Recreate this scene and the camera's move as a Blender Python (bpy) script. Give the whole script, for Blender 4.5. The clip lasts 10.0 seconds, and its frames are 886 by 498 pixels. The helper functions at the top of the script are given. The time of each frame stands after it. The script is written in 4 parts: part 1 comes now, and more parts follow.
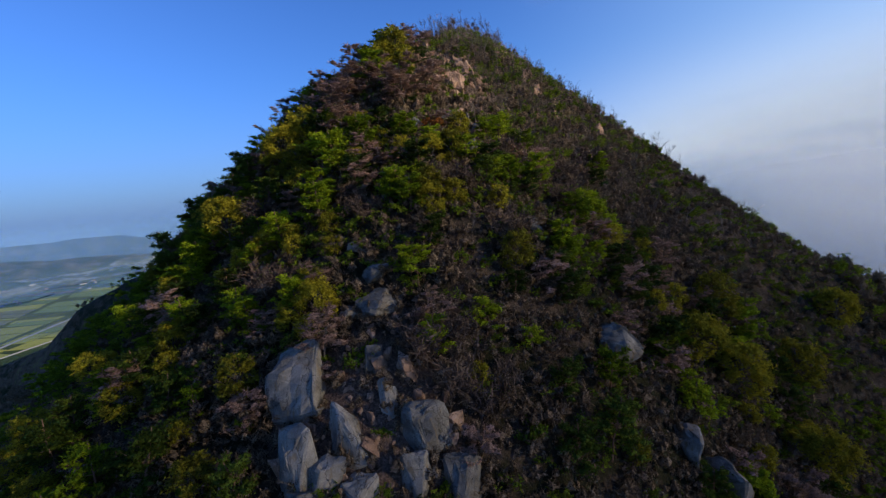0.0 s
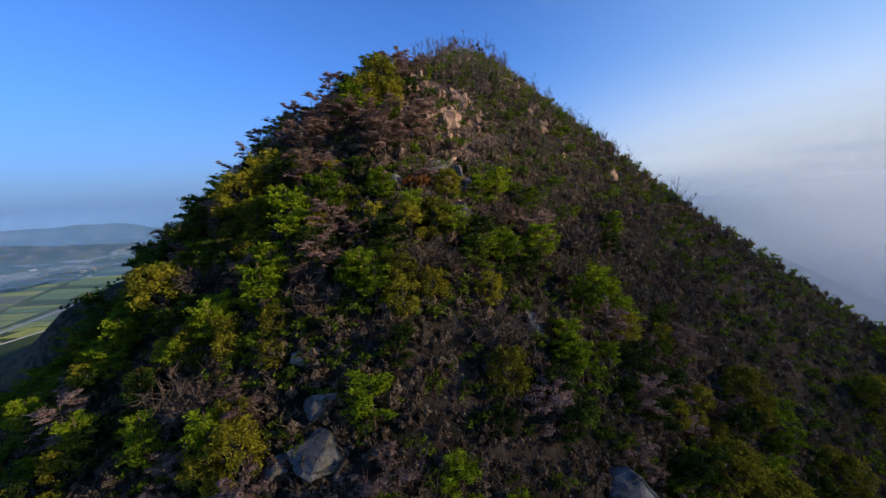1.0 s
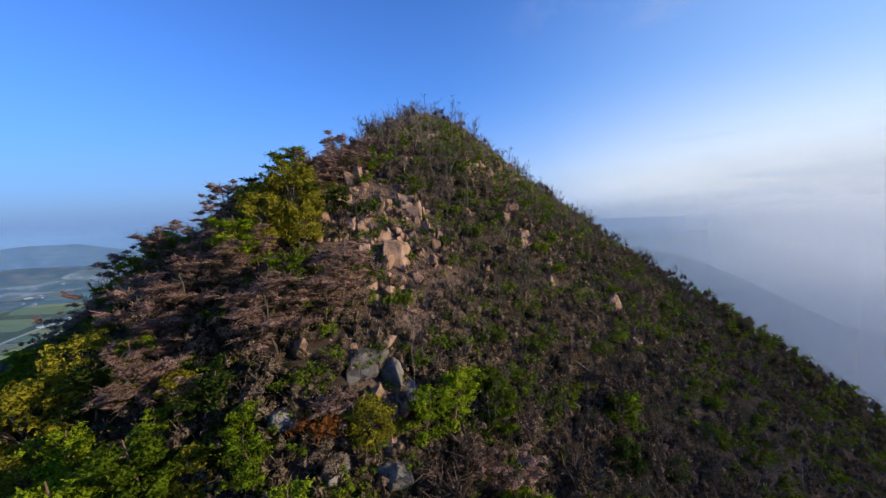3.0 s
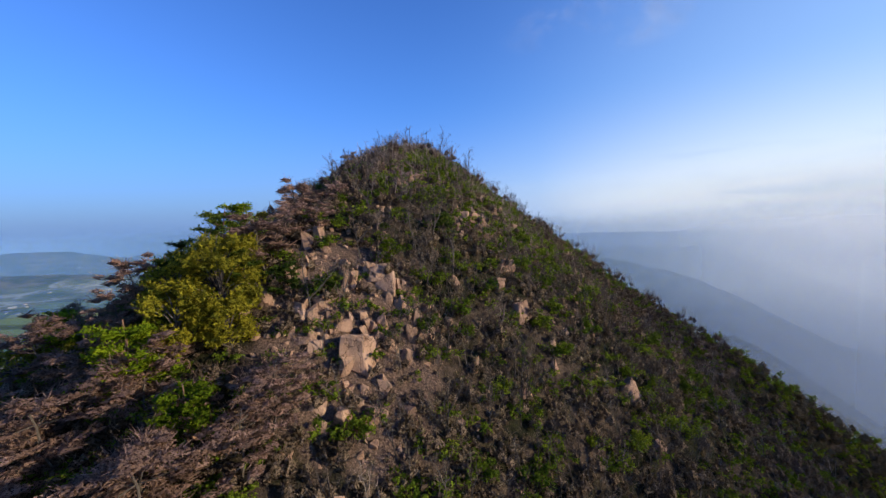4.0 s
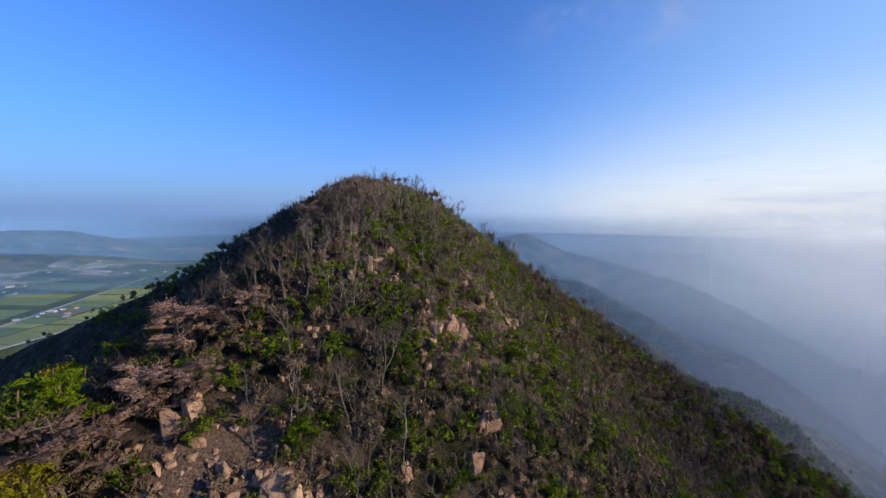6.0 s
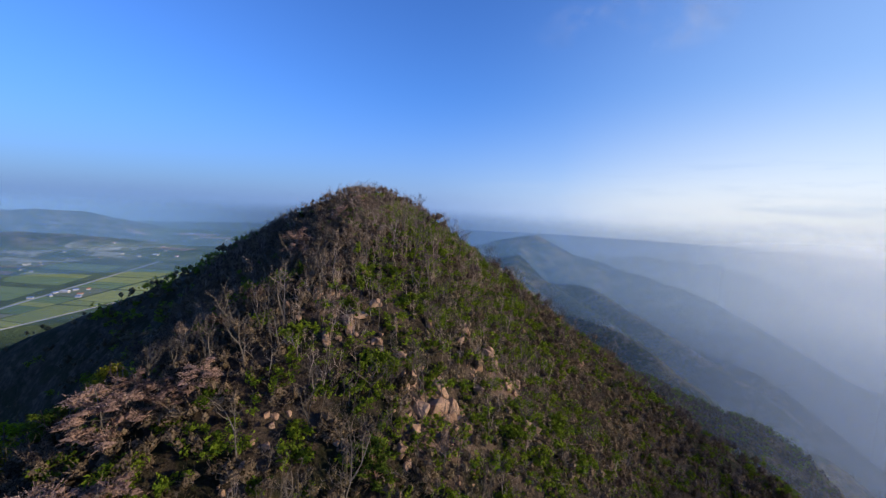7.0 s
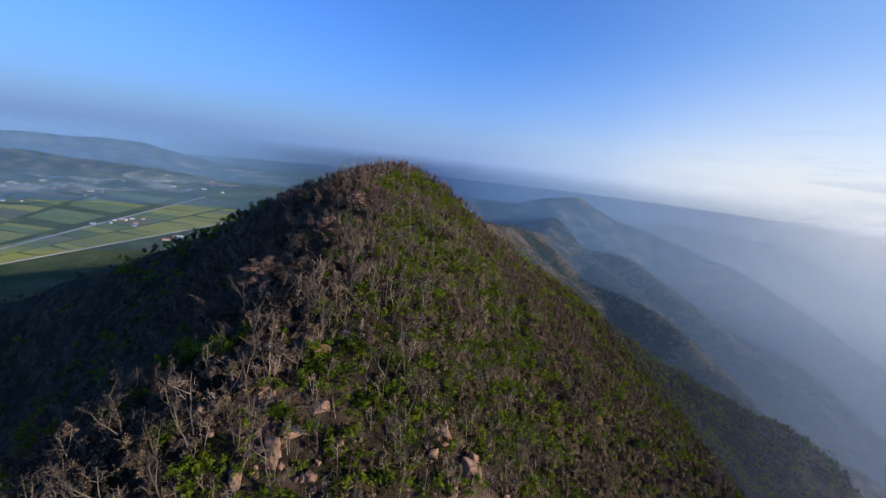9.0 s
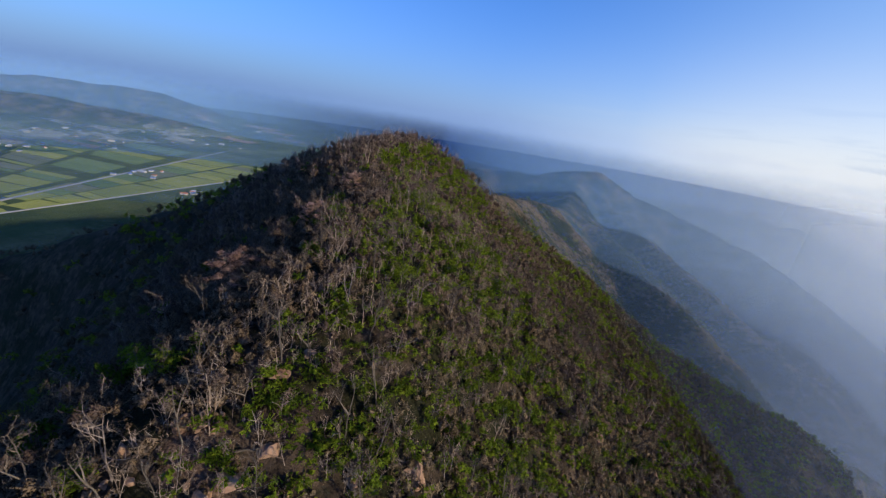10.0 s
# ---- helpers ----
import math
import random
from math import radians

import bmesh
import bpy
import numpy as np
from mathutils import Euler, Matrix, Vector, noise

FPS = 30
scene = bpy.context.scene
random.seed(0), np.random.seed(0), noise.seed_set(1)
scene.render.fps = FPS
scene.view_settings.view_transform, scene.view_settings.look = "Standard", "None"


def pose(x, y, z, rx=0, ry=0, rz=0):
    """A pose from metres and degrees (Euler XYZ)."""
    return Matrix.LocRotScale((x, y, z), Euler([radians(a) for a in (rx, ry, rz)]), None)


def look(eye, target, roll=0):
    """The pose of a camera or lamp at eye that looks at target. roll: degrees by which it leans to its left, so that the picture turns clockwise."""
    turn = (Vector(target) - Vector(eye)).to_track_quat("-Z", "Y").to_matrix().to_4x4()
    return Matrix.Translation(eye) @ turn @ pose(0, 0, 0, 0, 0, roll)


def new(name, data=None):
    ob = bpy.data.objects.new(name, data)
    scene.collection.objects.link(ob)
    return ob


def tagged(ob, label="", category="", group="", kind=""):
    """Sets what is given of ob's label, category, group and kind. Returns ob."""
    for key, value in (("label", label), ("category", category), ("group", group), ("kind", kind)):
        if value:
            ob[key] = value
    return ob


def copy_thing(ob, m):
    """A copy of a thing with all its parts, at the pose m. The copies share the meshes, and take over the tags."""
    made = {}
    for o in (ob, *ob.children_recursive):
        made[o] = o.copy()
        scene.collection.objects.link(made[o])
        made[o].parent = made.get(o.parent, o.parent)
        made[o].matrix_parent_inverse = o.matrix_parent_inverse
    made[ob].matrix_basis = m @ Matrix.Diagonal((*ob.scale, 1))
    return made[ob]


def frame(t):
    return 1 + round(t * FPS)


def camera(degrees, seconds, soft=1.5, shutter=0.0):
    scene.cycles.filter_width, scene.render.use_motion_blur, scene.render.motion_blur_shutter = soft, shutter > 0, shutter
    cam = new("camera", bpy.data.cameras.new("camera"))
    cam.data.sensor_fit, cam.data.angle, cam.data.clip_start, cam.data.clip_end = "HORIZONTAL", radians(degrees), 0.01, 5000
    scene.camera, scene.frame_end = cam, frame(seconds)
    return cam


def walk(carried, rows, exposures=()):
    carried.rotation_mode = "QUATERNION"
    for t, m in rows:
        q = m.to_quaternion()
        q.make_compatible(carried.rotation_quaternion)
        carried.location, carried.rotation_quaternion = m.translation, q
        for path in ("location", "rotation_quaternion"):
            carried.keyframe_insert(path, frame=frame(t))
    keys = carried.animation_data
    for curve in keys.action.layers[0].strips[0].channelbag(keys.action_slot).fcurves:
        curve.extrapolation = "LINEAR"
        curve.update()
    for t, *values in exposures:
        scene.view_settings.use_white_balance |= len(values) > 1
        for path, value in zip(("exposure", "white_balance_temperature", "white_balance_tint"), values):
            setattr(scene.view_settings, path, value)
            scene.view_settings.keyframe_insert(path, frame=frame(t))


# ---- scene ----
cam = camera(98.0, 10.0, 1.3)
PATH = [
    (0, (3.906, -1.564, 1.4), (3.783, 0.409, 1.092), -5.9),
    (0.5, (5.471, 3.99, 5.757), (5.326, 5.96, 5.443), -4.7),
    (1, (6.747, 9.883, 10.094), (6.612, 11.855, 9.788), -3.5),
    (1.5, (7.726, 15.797, 14.321), (7.623, 17.773, 14.023), -3.2),
    (2, (8.859, 21.614, 18.584), (8.777, 23.588, 18.273), -3.2),
    (2.5, (9.585, 27.368, 22.484), (9.549, 29.345, 22.183), -3.5),
    (3, (10.635, 32.319, 26.53), (10.626, 34.306, 26.309), -3.2),
    (3.2, (10.952, 34.713, 27.819), (10.959, 36.705, 27.644), -3.0),
    (4.3, (13.442, 45.78, 35.071), (13.46, 47.773, 34.906), -2.3),
    (4.5, (13.844, 47.509, 36.413), (13.865, 49.501, 36.234), -2.3),
    (5, (14.882, 51.84, 39.759), (14.917, 53.83, 39.561), -2.7),
    (5.5, (16.028, 56.112, 43.012), (16.068, 58.101, 42.812), -2.6),
    (6, (17.276, 60.21, 46.101), (17.28, 62.2, 45.902), 0.1),
    (6.2, (17.738, 62.168, 47.173), (17.714, 64.157, 46.968), 2.5),
    (7.3, (19.253, 69.181, 54.127), (19.198, 71.167, 53.891), 2.3),
    (7.5, (19.8, 70.706, 55.405), (19.735, 72.687, 55.141), 1.9),
    (8, (20.734, 74.568, 58.449), (20.648, 76.533, 58.086), 2.1),
    (8.5, (21.587, 78.191, 61.168), (21.438, 80.14, 60.745), 4.5),
    (9, (22.315, 82.373, 63.211), (22.114, 84.304, 62.729), 6.3),
    (9.5, (22.939, 86.542, 64.906), (22.729, 88.442, 64.319), 6.6),
    (10, (23.349, 90.361, 65.801), (23.106, 92.235, 65.148), 9.1),
]
walk(cam, [(t, look(eye, target, roll)) for t, eye, target, roll in PATH], ((0.0, 0.52), (2.5, 0.7), (6.0, 0.65), (10.0, 0.58)))

# ---- world, sun ----
SUN_AZ, SUN_EL = 105.0, 16.0        # degrees clockwise from +y, and above the horizon
world = bpy.data.worlds.new("world")
scene.world = world
world.use_nodes = True
wn, wl = world.node_tree.nodes, world.node_tree.links
sky = wn.new("ShaderNodeTexSky")
sky.sky_type, sky.sun_disc = "NISHITA", False
sky.sun_elevation, sky.sun_rotation = radians(SUN_EL), radians(SUN_AZ)
sky.air_density, sky.dust_density, sky.ozone_density, sky.altitude = 1.0, 0.6, 3.0, 400
tone = wn.new("ShaderNodeMix")
tone.data_type, tone.blend_type = "RGBA", "MULTIPLY"
tone.inputs[0].default_value, tone.inputs[7].default_value = 1.0, (0.6, 1.0, 1.85, 1)
wl.new(sky.outputs[0], tone.inputs[6])
wl.new(tone.outputs[2], wn["Background"].inputs["Color"])
wn["Background"].inputs["Strength"].default_value = 0.083
sun = new("sun", bpy.data.lights.new("sun", "SUN"))
sun.data.energy, sun.data.angle, sun.data.color = 5.0, radians(0.8), (1.0, 0.84, 0.6)
az, el = radians(SUN_AZ), radians(SUN_EL)
sun.matrix_world = look((math.sin(az) * math.cos(el) * 300, math.cos(az) * math.cos(el) * 300, math.sin(el) * 300), (0, 0, 0))


# ---- node helpers ----
class Nodes:
    """A small builder for one node material."""

    def __init__(self, name):
        self.mat = bpy.data.materials.new(name)
        self.mat.use_nodes = True
        self.tree = self.mat.node_tree
        self.tree.nodes.clear()
        self.out = self.tree.nodes.new("ShaderNodeOutputMaterial")

    def add(self, kind, links=(), operation="", use_clamp=False, interpolation_type="", feature=""):
        node = self.tree.nodes.new(kind)
        if operation:
            node.operation = operation
        if use_clamp:
            node.use_clamp = True
        if interpolation_type:
            node.interpolation_type = interpolation_type
        if feature:
            node.feature = feature
        for key, value in dict(links).items():
            if hasattr(value, "is_output"):
                self.tree.links.new(value, node.inputs[key])
            else:
                node.inputs[key].default_value = value
        return node

    def noise(self, vector, scale, detail=4.0, rough=0.6):
        return self.add("ShaderNodeTexNoise", {"Vector": vector, "Scale": scale, "Detail": detail, "Roughness": rough}).outputs["Fac"]

    def ramp(self, fac, *stops):
        node = self.add("ShaderNodeValToRGB", {"Fac": fac})
        while len(node.color_ramp.elements) < len(stops):
            node.color_ramp.elements.new(0.5)
        for e, (place, colour) in zip(node.color_ramp.elements, stops):
            e.position, e.color = place, (*colour, 1)
        return node.outputs["Color"]

    def math(self, op, a, b=0.0, clamp=False):
        return self.add("ShaderNodeMath", {0: a, 1: b}, operation=op, use_clamp=clamp).outputs[0]

    def span(self, value, low, high, a=0.0, b=1.0):
        return self.add("ShaderNodeMapRange", {0: value, 1: low, 2: high, 3: a, 4: b}, interpolation_type="SMOOTHSTEP").outputs[0]

    def mix(self, fac, a, b, blend="MIX"):
        node = self.add("ShaderNodeMix")
        node.data_type, node.blend_type = "RGBA", blend
        for key, value in ((0, fac), (6, a), (7, b)):
            if hasattr(value, "is_output"):
                self.tree.links.new(value, node.inputs[key])
            else:
                node.inputs[key].default_value = value if key == 0 else (*value, 1)
        return node.outputs[2]

    def place(self):
        return self.add("ShaderNodeNewGeometry").outputs["Position"]

    def finish(self, shader):
        self.tree.links.new(shader, self.out.inputs["Surface"])
        return self.mat


def leaf_material(name, dark, mid, light, glow=0.35, spread=0.55, holes=1.0):
    n = Nodes(name)
    per_thing = n.add("ShaderNodeObjectInfo").outputs["Random"]
    per_leaf = n.add("ShaderNodeNewGeometry").outputs["Random Per Island"]
    grain = n.noise(n.place(), 0.9, 3.0)
    f = n.math("ADD", n.math("MULTIPLY", per_thing, spread), n.math("MULTIPLY", per_leaf, 0.3))
    f = n.math("ADD", f, n.math("MULTIPLY", n.math("SUBTRACT", grain, 0.4), 0.7), True)
    col = n.ramp(f, (0.05, dark), (0.5, mid), (0.95, light))
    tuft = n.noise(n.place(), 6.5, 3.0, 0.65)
    # Shade in the gaps between tufts is painted in as near-black noise.
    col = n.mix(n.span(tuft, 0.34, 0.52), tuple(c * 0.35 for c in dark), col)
    bump = n.add("ShaderNodeBump", {"Height": tuft, "Strength": 1.0, "Distance": 0.25})
    body = n.add("ShaderNodeBsdfPrincipled", {"Base Color": col, "Roughness": 0.9, "Specular IOR Level": 0.05, "Normal": bump.outputs[0]})
    thin = n.add("ShaderNodeBsdfTranslucent", {"Color": col})
    lit = n.add("ShaderNodeMixShader", {0: glow, 1: body.outputs[0], 2: thin.outputs[0]})
    gap = n.span(n.noise(n.place(), 5.0, 2.0, 0.5), 0.53, 0.56, 0.0, holes)
    return n.finish(n.add("ShaderNodeMixShader", {0: gap, 1: lit.outputs[0], 2: n.add("ShaderNodeBsdfTransparent").outputs[0]}).outputs[0])


def bark_material(name, dark, light, scale=6.0, spread=0.5):
    n = Nodes(name)
    per_thing = n.add("ShaderNodeObjectInfo").outputs["Random"]
    per_piece = n.add("ShaderNodeNewGeometry").outputs["Random Per Island"]
    grain = n.noise(n.place(), scale, 5.0)
    f = n.math("ADD", n.math("MULTIPLY", per_thing, spread * 0.6), n.math("MULTIPLY", per_piece, spread))
    f = n.math("ADD", f, n.math("MULTIPLY", n.math("SUBTRACT", grain, 0.45), 0.9), True)
    col = n.ramp(f, (0.1, dark), (0.9, light))
    bump = n.add("ShaderNodeBump", {"Height": grain, "Strength": 0.5, "Distance": 0.03})
    return n.finish(n.add("ShaderNodeBsdfPrincipled", {"Base Color": col, "Roughness": 0.95, "Specular IOR Level": 0.1, "Normal": bump.outputs[0]}).outputs[0])


def rock_material(name, dark, mid, light, stain):
    n = Nodes(name)
    p = n.place()
    per_thing = n.add("ShaderNodeObjectInfo").outputs["Random"]
    per_piece = n.add("ShaderNodeNewGeometry").outputs["Random Per Island"]
    broad, grain = n.noise(p, 0.55, 5.0), n.noise(p, 7.0, 6.0, 0.7)
    f = n.math("ADD", n.math("MULTIPLY", broad, 0.65), n.math("MULTIPLY", grain, 0.35))
    f = n.math("ADD", f, n.math("MULTIPLY", n.math("ADD", n.math("MULTIPLY", per_thing, 0.5), n.math("MULTIPLY", per_piece, 0.5)), 0.25))
    col = n.ramp(f, (0.38, dark), (0.6, mid), (0.85, light))
    streak = n.add("ShaderNodeVectorMath", {0: p, 1: (1.6, 1.6, 0.35)}, operation="MULTIPLY").outputs[0]
    col = n.mix(n.span(n.noise(streak, 1.1, 4.0), 0.56, 0.7, 0.0, 0.7), col, stain)
    bent = n.add("ShaderNodeVectorMath", {0: n.add("ShaderNodeVectorMath", {0: p, 1: (0.8, 0.5, 0.22)}, operation="MULTIPLY").outputs[0], 1: n.add("ShaderNodeTexNoise", {"Vector": p, "Scale": 1.2, "Detail": 3.0}).outputs["Color"]}, operation="ADD").outputs[0]
    crack = n.add("ShaderNodeTexVoronoi", {"Vector": bent, "Scale": 1.1}, feature="DISTANCE_TO_EDGE").outputs["Distance"]
    crack = n.span(crack, 0.0, 0.035)
    col = n.mix(n.math("ADD", n.math("MULTIPLY", crack, 0.5), 0.5), tuple(c * 0.4 for c in dark), col)
    h = n.math("ADD", n.math("MULTIPLY", grain, 0.6), n.math("MULTIPLY", crack, 0.5))
    bump = n.add("ShaderNodeBump", {"Height": h, "Strength": 0.8, "Distance": 0.12})
    return n.finish(n.add("ShaderNodeBsdfPrincipled", {"Base Color": col, "Roughness": 0.92, "Specular IOR Level": 0.15, "Normal": bump.outputs[0]}).outputs[0])


def ground_material():
    n = Nodes("hillside_ground")
    p = n.place()
    out = n.add("ShaderNodeVectorMath", {0: p, 1: (10, 110, 0)}, operation="DISTANCE").outputs["Value"]
    far = n.span(out, 130, 420)
    sep = n.add("ShaderNodeSeparateXYZ", {0: p})
    low = n.math("MULTIPLY", n.span(sep.outputs["Z"], -205, -170, 1.0, 0.0), n.span(sep.outputs["X"], -800, -500, 1.0, 0.0))
    # near: leaf litter, moss and pink granite grit
    litter = n.ramp(n.math("ADD", n.math("MULTIPLY", n.noise(p, 0.5, 6.0), 0.6), n.math("MULTIPLY", n.noise(p, 9.0, 6.0, 0.85), 0.45)),
                    (0.36, (0.012, 0.009, 0.007)), (0.5, (0.045, 0.033, 0.024)), (0.66, (0.12, 0.085, 0.06)))
    moss = n.ramp(n.noise(p, 2.5, 6.0, 0.75), (0.35, (0.006, 0.008, 0.003)), (0.6, (0.022, 0.024, 0.009)), (0.75, (0.05, 0.05, 0.018)))
    near = n.mix(n.span(n.noise(p, 0.13, 6.0, 0.7), 0.44, 0.56, 0.0, 0.9), litter, moss)
    grit = n.ramp(n.noise(p, 5.0, 6.0, 0.75), (0.35, (0.04, 0.027, 0.02)), (0.55, (0.145, 0.096, 0.07)), (0.72, (0.32, 0.215, 0.158)))
    stony = n.add("ShaderNodeAttribute")
    stony.attribute_name = "stony"
    near = n.mix(n.span(n.math("ADD", stony.outputs["Fac"], n.math("MULTIPLY", n.math("SUBTRACT", n.noise(p, 0.4, 4.0), 0.5), 0.9)), 0.3, 0.6), near, grit)
    # far: mixed woods, bare and green
    woods = n.ramp(n.math("ADD", n.math("MULTIPLY", n.noise(p, 0.014, 5.0), 0.55), n.math("MULTIPLY", n.noise(p, 0.16, 4.0, 0.7), 0.45)),
                   (0.38, (0.01, 0.018, 0.008)), (0.49, (0.03, 0.04, 0.014)), (0.56, (0.16, 0.11, 0.07)), (0.68, (0.19, 0.19, 0.055)))
    flat = n.ramp(n.noise(p, 0.006, 5.0), (0.4, (0.05, 0.08, 0.03)), (0.55, (0.09, 0.12, 0.04)), (0.68, (0.16, 0.17, 0.07)))
    col = n.mix(far, near, n.mix(low, woods, flat))
    fine, coarse = n.noise(p, 3.0, 6.0, 0.7), n.noise(p, 0.12, 4.0, 0.7)
    b1 = n.add("ShaderNodeBump", {"Height": fine, "Strength": 1.0, "Distance": 0.35})
    b2 = n.add("ShaderNodeBump", {"Height": coarse, "Strength": n.math("MULTIPLY", far, 1.0), "Distance": 9.0, "Normal": b1.outputs[0]})
    return n.finish(n.add("ShaderNodeBsdfPrincipled", {"Base Color": col, "Roughness": 0.95, "Specular IOR Level": 0.1, "Normal": b2.outputs[0]}).outputs[0])


def plain_material(name, a, b, scale, rough=0.9):
    n = Nodes(name)
    p = n.place()
    per_thing = n.add("ShaderNodeObjectInfo").outputs["Random"]
    f = n.math("ADD", n.math("MULTIPLY", n.noise(p, scale, 5.0), 0.7), n.math("MULTIPLY", per_thing, 0.35))
    col = n.ramp(f, (0.3, a), (0.75, b))
    return n.finish(n.add("ShaderNodeBsdfPrincipled", {"Base Color": col, "Roughness": rough}).outputs[0])


def scatter(n, colour, share=0.5):
    """Mist drops: the light of the sun is scattered alike to all sides, whichever way the sheet hangs."""
    ways = [n.add("ShaderNodeCombineXYZ", {0: k * math.sin(az) * math.cos(el), 1: k * math.cos(az) * math.cos(el), 2: k * math.sin(el)}).outputs[0] for k in (1, -1)]
    front = n.add("ShaderNodeBsdfDiffuse", {"Color": colour, "Normal": ways[0]}).outputs[0]
    back = n.add("ShaderNodeBsdfTranslucent", {"Color": colour, "Normal": ways[1]}).outputs[0]
    return n.add("ShaderNodeMixShader", {0: share, 1: front, 2: back}).outputs[0]


def haze_material(name, blue, white, thick_left, thick_right, thick_east, thick_north, thick_shading, bottom, top, centre, turn=(0.0, 0.95), patchy=0.5, scale=0.004, bright=False, wide=False):
    """Distance haze put in as tinted sheets: part lets the view through, part scatters the light that falls on it."""
    n = Nodes(name)
    p = n.place()
    sep = n.add("ShaderNodeSeparateXYZ", {0: p})
    flat = n.add("ShaderNodeVectorMath", {0: p, 1: (1, 1, 0)}, operation="MULTIPLY").outputs[0]
    unit = n.add("ShaderNodeSeparateXYZ", {0: n.add("ShaderNodeVectorMath", {0: flat}, operation="NORMALIZE").outputs[0]})
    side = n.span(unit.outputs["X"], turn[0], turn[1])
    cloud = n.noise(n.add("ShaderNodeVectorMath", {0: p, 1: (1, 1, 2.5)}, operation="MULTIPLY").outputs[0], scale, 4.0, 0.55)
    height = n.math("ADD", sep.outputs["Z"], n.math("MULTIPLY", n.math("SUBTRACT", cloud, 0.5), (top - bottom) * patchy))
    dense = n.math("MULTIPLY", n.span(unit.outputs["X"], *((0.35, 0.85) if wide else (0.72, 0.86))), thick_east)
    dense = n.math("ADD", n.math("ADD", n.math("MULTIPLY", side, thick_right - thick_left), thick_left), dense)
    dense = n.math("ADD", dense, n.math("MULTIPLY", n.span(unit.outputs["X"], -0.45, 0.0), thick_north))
    # Extra density out towards the sun, added to dim sunlight on the lower slope.
    dense = n.math("ADD", dense, n.math("MULTIPLY", n.span(unit.outputs["X"], 0.7, 0.9), thick_shading))
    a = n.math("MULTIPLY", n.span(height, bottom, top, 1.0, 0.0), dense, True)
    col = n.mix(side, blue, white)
    # Sunward glow is put into the tint of the far sheets.
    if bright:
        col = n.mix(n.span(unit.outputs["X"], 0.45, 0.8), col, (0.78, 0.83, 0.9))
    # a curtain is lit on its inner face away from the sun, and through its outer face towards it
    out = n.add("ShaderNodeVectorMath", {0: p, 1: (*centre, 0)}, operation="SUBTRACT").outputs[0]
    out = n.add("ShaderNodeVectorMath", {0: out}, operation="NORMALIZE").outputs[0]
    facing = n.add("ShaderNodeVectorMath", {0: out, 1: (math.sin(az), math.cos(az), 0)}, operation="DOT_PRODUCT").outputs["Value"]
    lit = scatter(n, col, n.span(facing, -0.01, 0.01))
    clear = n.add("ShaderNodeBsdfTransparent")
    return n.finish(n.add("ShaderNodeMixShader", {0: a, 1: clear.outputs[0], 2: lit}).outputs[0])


def backdrop_material():
    """The band of haze, low cloud and sun glow at the edge of the sky, painted as emission."""
    n = Nodes("far_haze_glow")
    p = n.place()
    sep = n.add("ShaderNodeSeparateXYZ", {0: p})
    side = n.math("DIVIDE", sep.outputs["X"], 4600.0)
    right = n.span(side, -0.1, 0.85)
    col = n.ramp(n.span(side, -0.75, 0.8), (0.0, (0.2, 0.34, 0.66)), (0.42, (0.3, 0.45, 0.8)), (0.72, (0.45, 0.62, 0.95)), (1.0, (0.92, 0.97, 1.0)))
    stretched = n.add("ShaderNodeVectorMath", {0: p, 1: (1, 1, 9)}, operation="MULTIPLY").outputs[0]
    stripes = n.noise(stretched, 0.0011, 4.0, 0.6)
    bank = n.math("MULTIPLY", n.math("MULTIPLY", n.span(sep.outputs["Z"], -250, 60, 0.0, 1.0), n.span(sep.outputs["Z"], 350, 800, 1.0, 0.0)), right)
    # Whitening low on the sun side is painted glow.
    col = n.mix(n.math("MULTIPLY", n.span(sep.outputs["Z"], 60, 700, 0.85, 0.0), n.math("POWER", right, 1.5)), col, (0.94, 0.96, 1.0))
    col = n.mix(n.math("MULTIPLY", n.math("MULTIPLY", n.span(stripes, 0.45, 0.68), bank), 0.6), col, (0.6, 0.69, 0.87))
    # extra glow ahead of the sun, painted in, thinning towards it so sunlight passes
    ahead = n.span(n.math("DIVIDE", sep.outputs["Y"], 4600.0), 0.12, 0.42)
    sunward_glow = n.math("MULTIPLY", n.math("POWER", n.span(side, -0.35, 1.0), 2.0), ahead)
    reach = n.math("ADD", 660.0, n.math("MULTIPLY", sunward_glow, 1450.0))
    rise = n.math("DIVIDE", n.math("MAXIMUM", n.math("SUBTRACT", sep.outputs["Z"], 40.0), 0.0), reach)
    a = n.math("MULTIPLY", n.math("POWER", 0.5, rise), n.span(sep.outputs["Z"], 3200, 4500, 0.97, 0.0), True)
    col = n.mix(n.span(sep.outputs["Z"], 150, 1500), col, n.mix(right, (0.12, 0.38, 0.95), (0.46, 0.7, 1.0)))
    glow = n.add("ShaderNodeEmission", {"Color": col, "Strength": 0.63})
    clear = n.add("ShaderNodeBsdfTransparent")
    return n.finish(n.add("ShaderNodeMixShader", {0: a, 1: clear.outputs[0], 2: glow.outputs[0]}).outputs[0])


